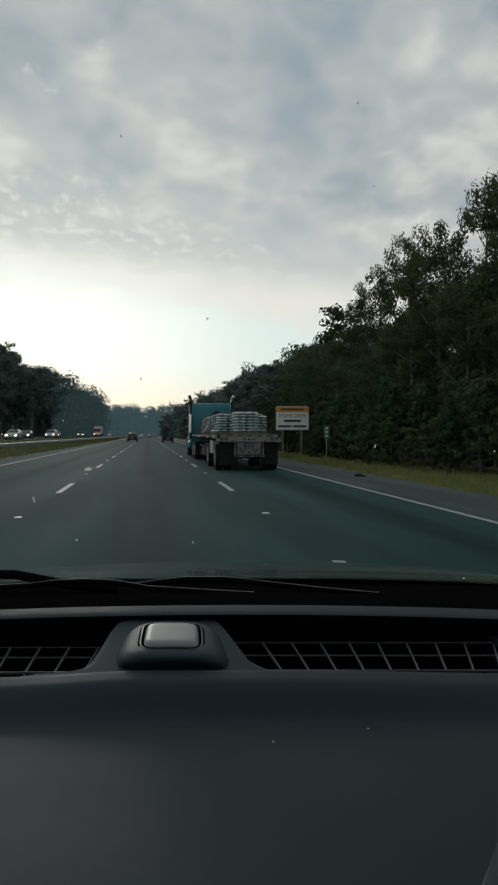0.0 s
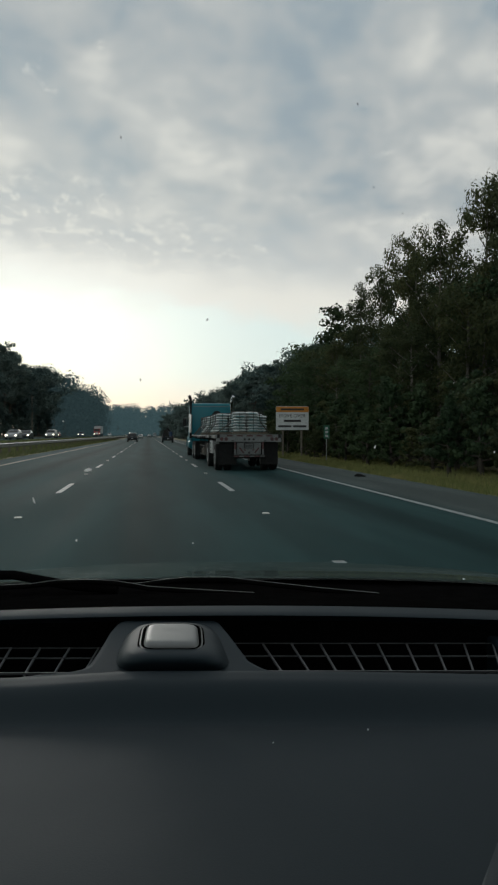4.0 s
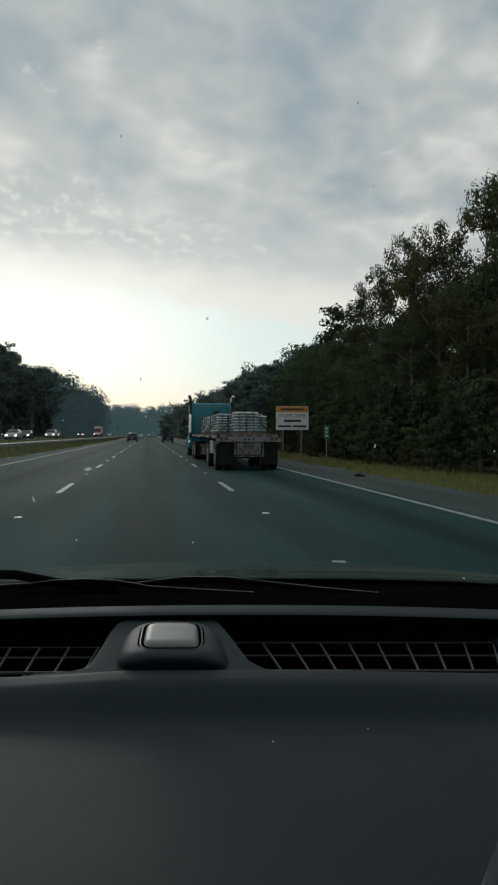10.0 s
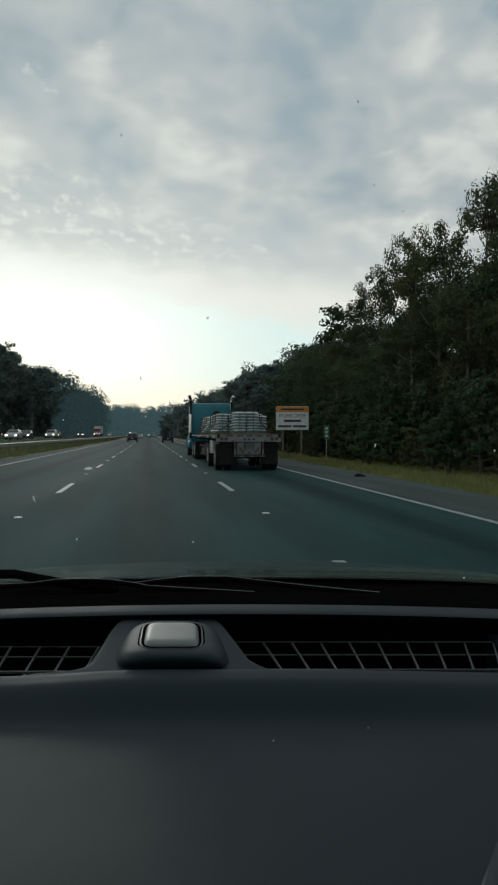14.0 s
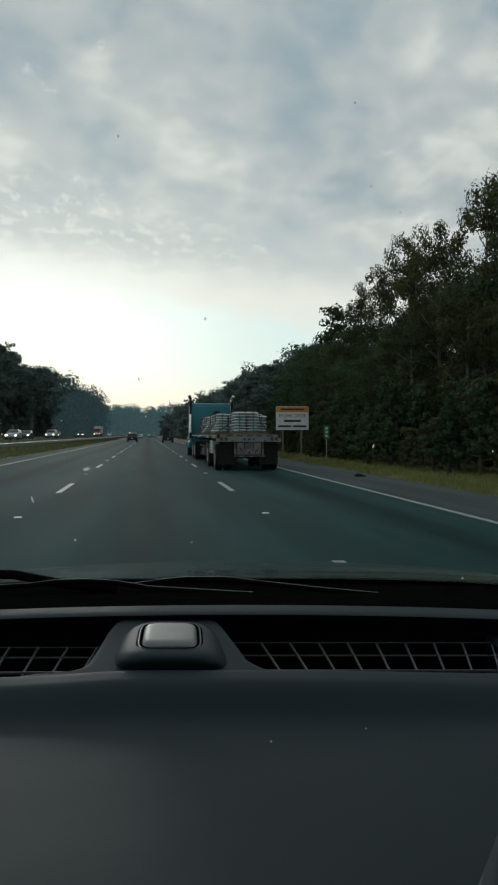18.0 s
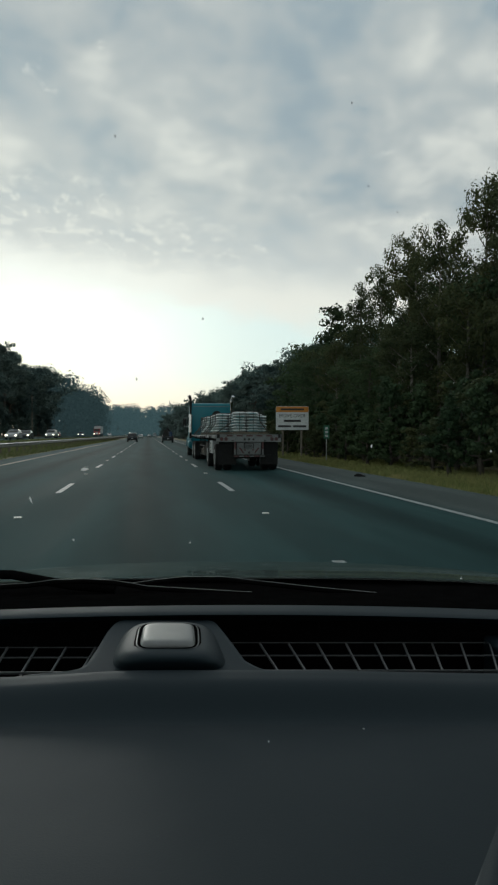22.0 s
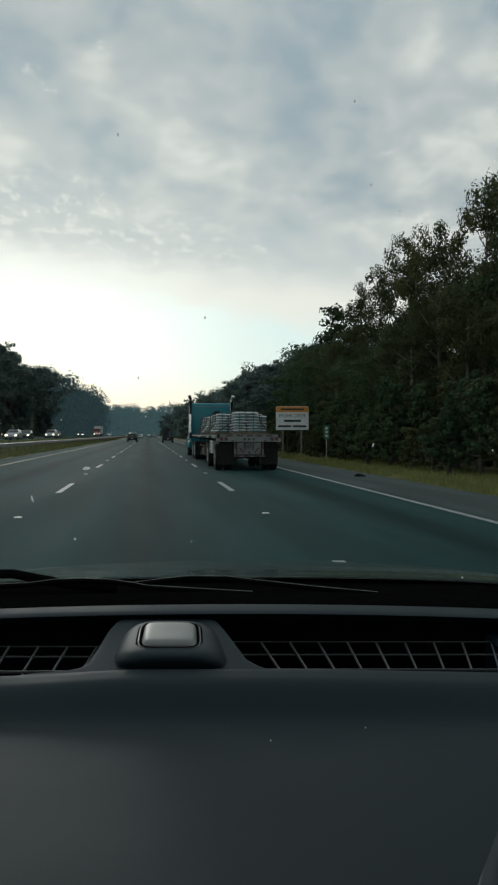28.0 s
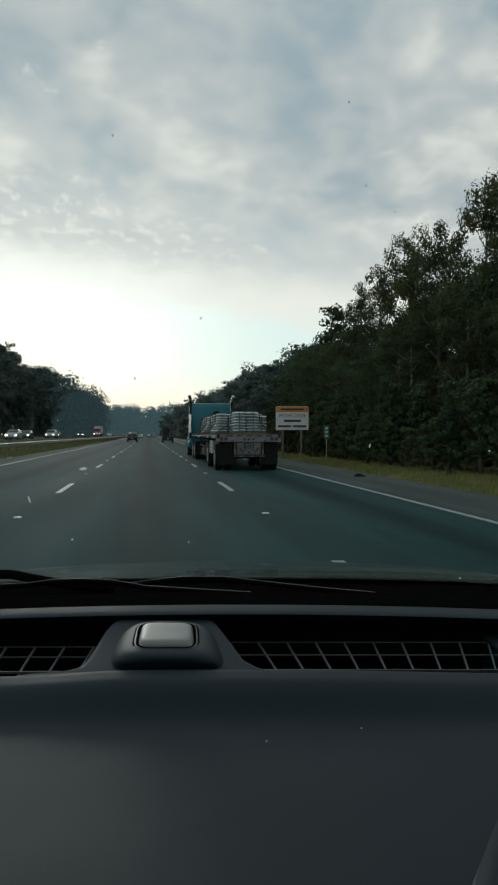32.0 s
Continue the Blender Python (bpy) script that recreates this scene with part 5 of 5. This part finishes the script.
# the wood on the near side: a hedge of shrubs, an edge row, and taller rows behind
y = 10.0
while y < 170:
    edge = 12.1 + 0.8 * math.sin(y * 0.11) + rng.uniform(-0.5, 0.8)
    plant("thicket", edge - 0.9, y + rng.uniform(-0.6, 0.6), rng.uniform(0.75, 1.3), rng, "shrubs along the wood")
    if y < 62:
        plant("thicket", edge + 0.5, y + rng.uniform(-0.6, 0.6), rng.uniform(1.0, 1.7), rng, "shrubs along the wood")
    y += 1.25 + y * 0.02
y = 12.0
while y < 190:
    edge = 14.5 + 1.2 * math.sin(y * 0.11)
    kind = rng.choices(("oak", "slim", "thicket"), (6, 3, 1))[0]
    plant(kind, edge + rng.uniform(-0.6, 1.4), y, rng.uniform(0.74, 0.98), rng, RW)
    y += 3.3 + y * 0.012
y = 14.0
while y < 200:
    plant(rng.choices(("oak", "slim", "pine"), (6, 2, 1))[0], 18.8 + rng.uniform(-1, 2), y, rng.uniform(0.9, 1.2), rng, RW)
    y += 4.6 + y * 0.012
y = 20.0
while y < 200:
    plant(rng.choices(("oak", "pine"), (4, 1))[0], 25 + rng.uniform(-2, 3), y, rng.uniform(1.05, 1.35), rng, RW)
    y += 6.5
y = 12.0
while y < 210:      # undergrowth that closes the wood below the crowns
    for x in (17.0, 22.0):
        plant("thicket", x + rng.uniform(-1.6, 1.2), y + rng.uniform(-1, 1), rng.uniform(1.0, 1.6), rng, "shrubs along the wood")
    y += 3.0 + y * 0.014
for x, y, tall in ((15.4, 47.0, 1.30), (16.0, 44.4, 1.36), (15.2, 38.6, 1.30), (15.6, 36.6, 1.40), (15.4, 33.6, 1.34), (15.8, 29.6, 1.45), (16.4, 27.4, 1.56)):      # slender poplars that stand over the edge of the wood
    plant("slim", x, y, tall, rng, RW, 0.62)
# beyond the oncoming carriageway
y = 120.0
while y < 262:
    plant("left", -41 + rng.uniform(-2, 2), y, rng.uniform(1.4, 2.1), rng, LW)
    plant("left", -50 + rng.uniform(-3, 3), y + 3, rng.uniform(1.8, 2.3) / (1.0 if rng.random() < 0.7 else 1.2), rng, LW)
    plant("left_low", -37.5 + rng.uniform(-1, 1), y + 2, rng.uniform(1.5, 2.4), rng, "shrubs along the wood")
    y += 6.4

for ob in [o for kinds in models.values() for o in kinds if o.name not in used]:      # patterns that found no place
    for o in (*ob.children_recursive, ob):
        bpy.data.objects.remove(o)


# far woods, where single trees can no longer be told apart
def far_wood(name, spots_, label, leaf):
    rng = np.random.default_rng(3)
    leaves, bm = [], bmesh.new()
    for i, (x, y, h) in enumerate(spots_):
        kind = ("oak", "oak", "pine", "slim")[i % 4]
        n = int(20 + 10 * rng.random())
        c = np.array([(x + rng.normal() * h * 0.15, y + rng.normal() * h * 0.15, h * (0.06 + 0.90 * rng.random())) for _ in range(n)])
        far = 0.34 + y * 0.0007
        for p in c:
            k = 32
            d = rng.normal(size=(k, 3)).clip(-1.5, 1.5) * h * np.array((0.075, 0.075, 0.046))
            leaves.append(blades(p + d, far * rng.uniform(0.6, 1.3, k), rng, 0.6, d / np.linalg.norm(d, axis=1)[:, None]))
        tube([(x, y, -0.1), (x + 0.1, y, h * 0.25), (x, y, h * 0.5)], [0.22, 0.16, 0.05], 5, bm)
    ob = tagged(part(name, bm, BARK), label, "woods", kind="stuff")
    new("foliage", leaf_mesh("foliage", np.concatenate(leaves), leaf)).parent = ob
    return ob


rng2 = random.Random(8)
spots_r = [(14.8 + 1.5 * math.sin(y * 0.05) + 7 * r + rng2.uniform(-2, 2), y + rng2.uniform(-3, 3), rng2.uniform(9.5, 13.5) + 2.0 * r) for y in range(190, 540, 7) for r in range(2)]
spots_l = [(-40 - 8 * r + rng2.uniform(-3, 3), y + rng2.uniform(-3, 3), rng2.choice((17, 21, 24, 26, 28, 30)) + rng2.uniform(-1, 2) + 0.010 * (y - 264)) for y in range(264, 560, 6) for r in range(2)]
spots_e = [(x + rng2.uniform(-3, 3), 560 + 22 * r - 0.5 * max(0, -20 - x) + rng2.uniform(-8, 8), rng2.choice((17, 20, 22, 24, 26, 29)) + rng2.uniform(-1, 2)) for x in range(-80, 64, 3) for r in range(3)]
spots_b = [(31 + 6 * r + rng2.uniform(-2, 2), y + rng2.uniform(-2, 2), rng2.uniform(6.0, 8.5) + r) for y in range(8, 200, 5) for r in range(2)]
far_wood("inner_wood", spots_b, "dark inner wood behind the trees at its edge", LEAF_OAK)
far_wood("far_wood", spots_r, "dark wood going on beside the road far ahead, leaves tinted for haze", LEAF_FAR)
# haze is put into these two woods as faintly glowing leaf colour
far_wood("backdrop", spots_l, "distant wood beyond the oncoming carriageway, haze glow painted in", NEAR_HAZE_GLOW)
far_wood("backdrop", spots_e, "distant blue-green wood closing the view, haze glow painted in", HAZE_GLOW)

# ---- grass along the verge and the median ----
def grass_strip(name, x0, x1, y0, y1, n, tall, label, seed):
    rng = np.random.default_rng(seed)
    x = x0 + (x1 - x0) * rng.random(n)
    y = y0 + (y1 - y0) * rng.random(n) ** 1.6
    keep = np.array([noise.noise((a * 0.7, b * 0.25, seed)) for a, b in zip(x, y)]) > -0.6
    x, y = x[keep], y[keep]
    n = len(x)
    z = np.array([land(a, b) for a, b in zip(x, y)])
    h = tall * rng.uniform(0.4, 1.3, n)
    ang = rng.random(n) * math.tau
    w = (0.008 + y * 0.0005) * rng.uniform(0.7, 1.3, n)
    bend = rng.normal(size=(n, 2)) * h[:, None] * 0.4
    v = np.empty((n, 4, 3))
    v[:, 0] = np.stack((x - w * np.cos(ang), y - w * np.sin(ang), z - 0.02), 1)
    v[:, 1] = np.stack((x + w * np.cos(ang), y + w * np.sin(ang), z - 0.02), 1)
    v[:, 2] = np.stack((x + bend[:, 0] + w * 0.2, y + bend[:, 1], z + h), 1)
    v[:, 3] = np.stack((x + bend[:, 0] - w * 0.2, y + bend[:, 1], z + h), 1)
    return tagged(new(name, leaf_mesh(name, v.reshape(-1, 3), GRASS)), label, "grass", kind="stuff")


grass_strip("verge_grass", 7.75, 9.6, 6, 120, 36000, 0.11, "dry straw-yellow grass along the hard shoulder", 2)
grass_strip("verge_grass", 9.0, 13.5, 8, 130, 42000, 0.16, "green and yellow verge grass before the wood", 3)
grass_strip("median_grass", -15.8, -8.1, 30, 190, 24000, 0.16, "dry yellow-green grass on the median", 4)
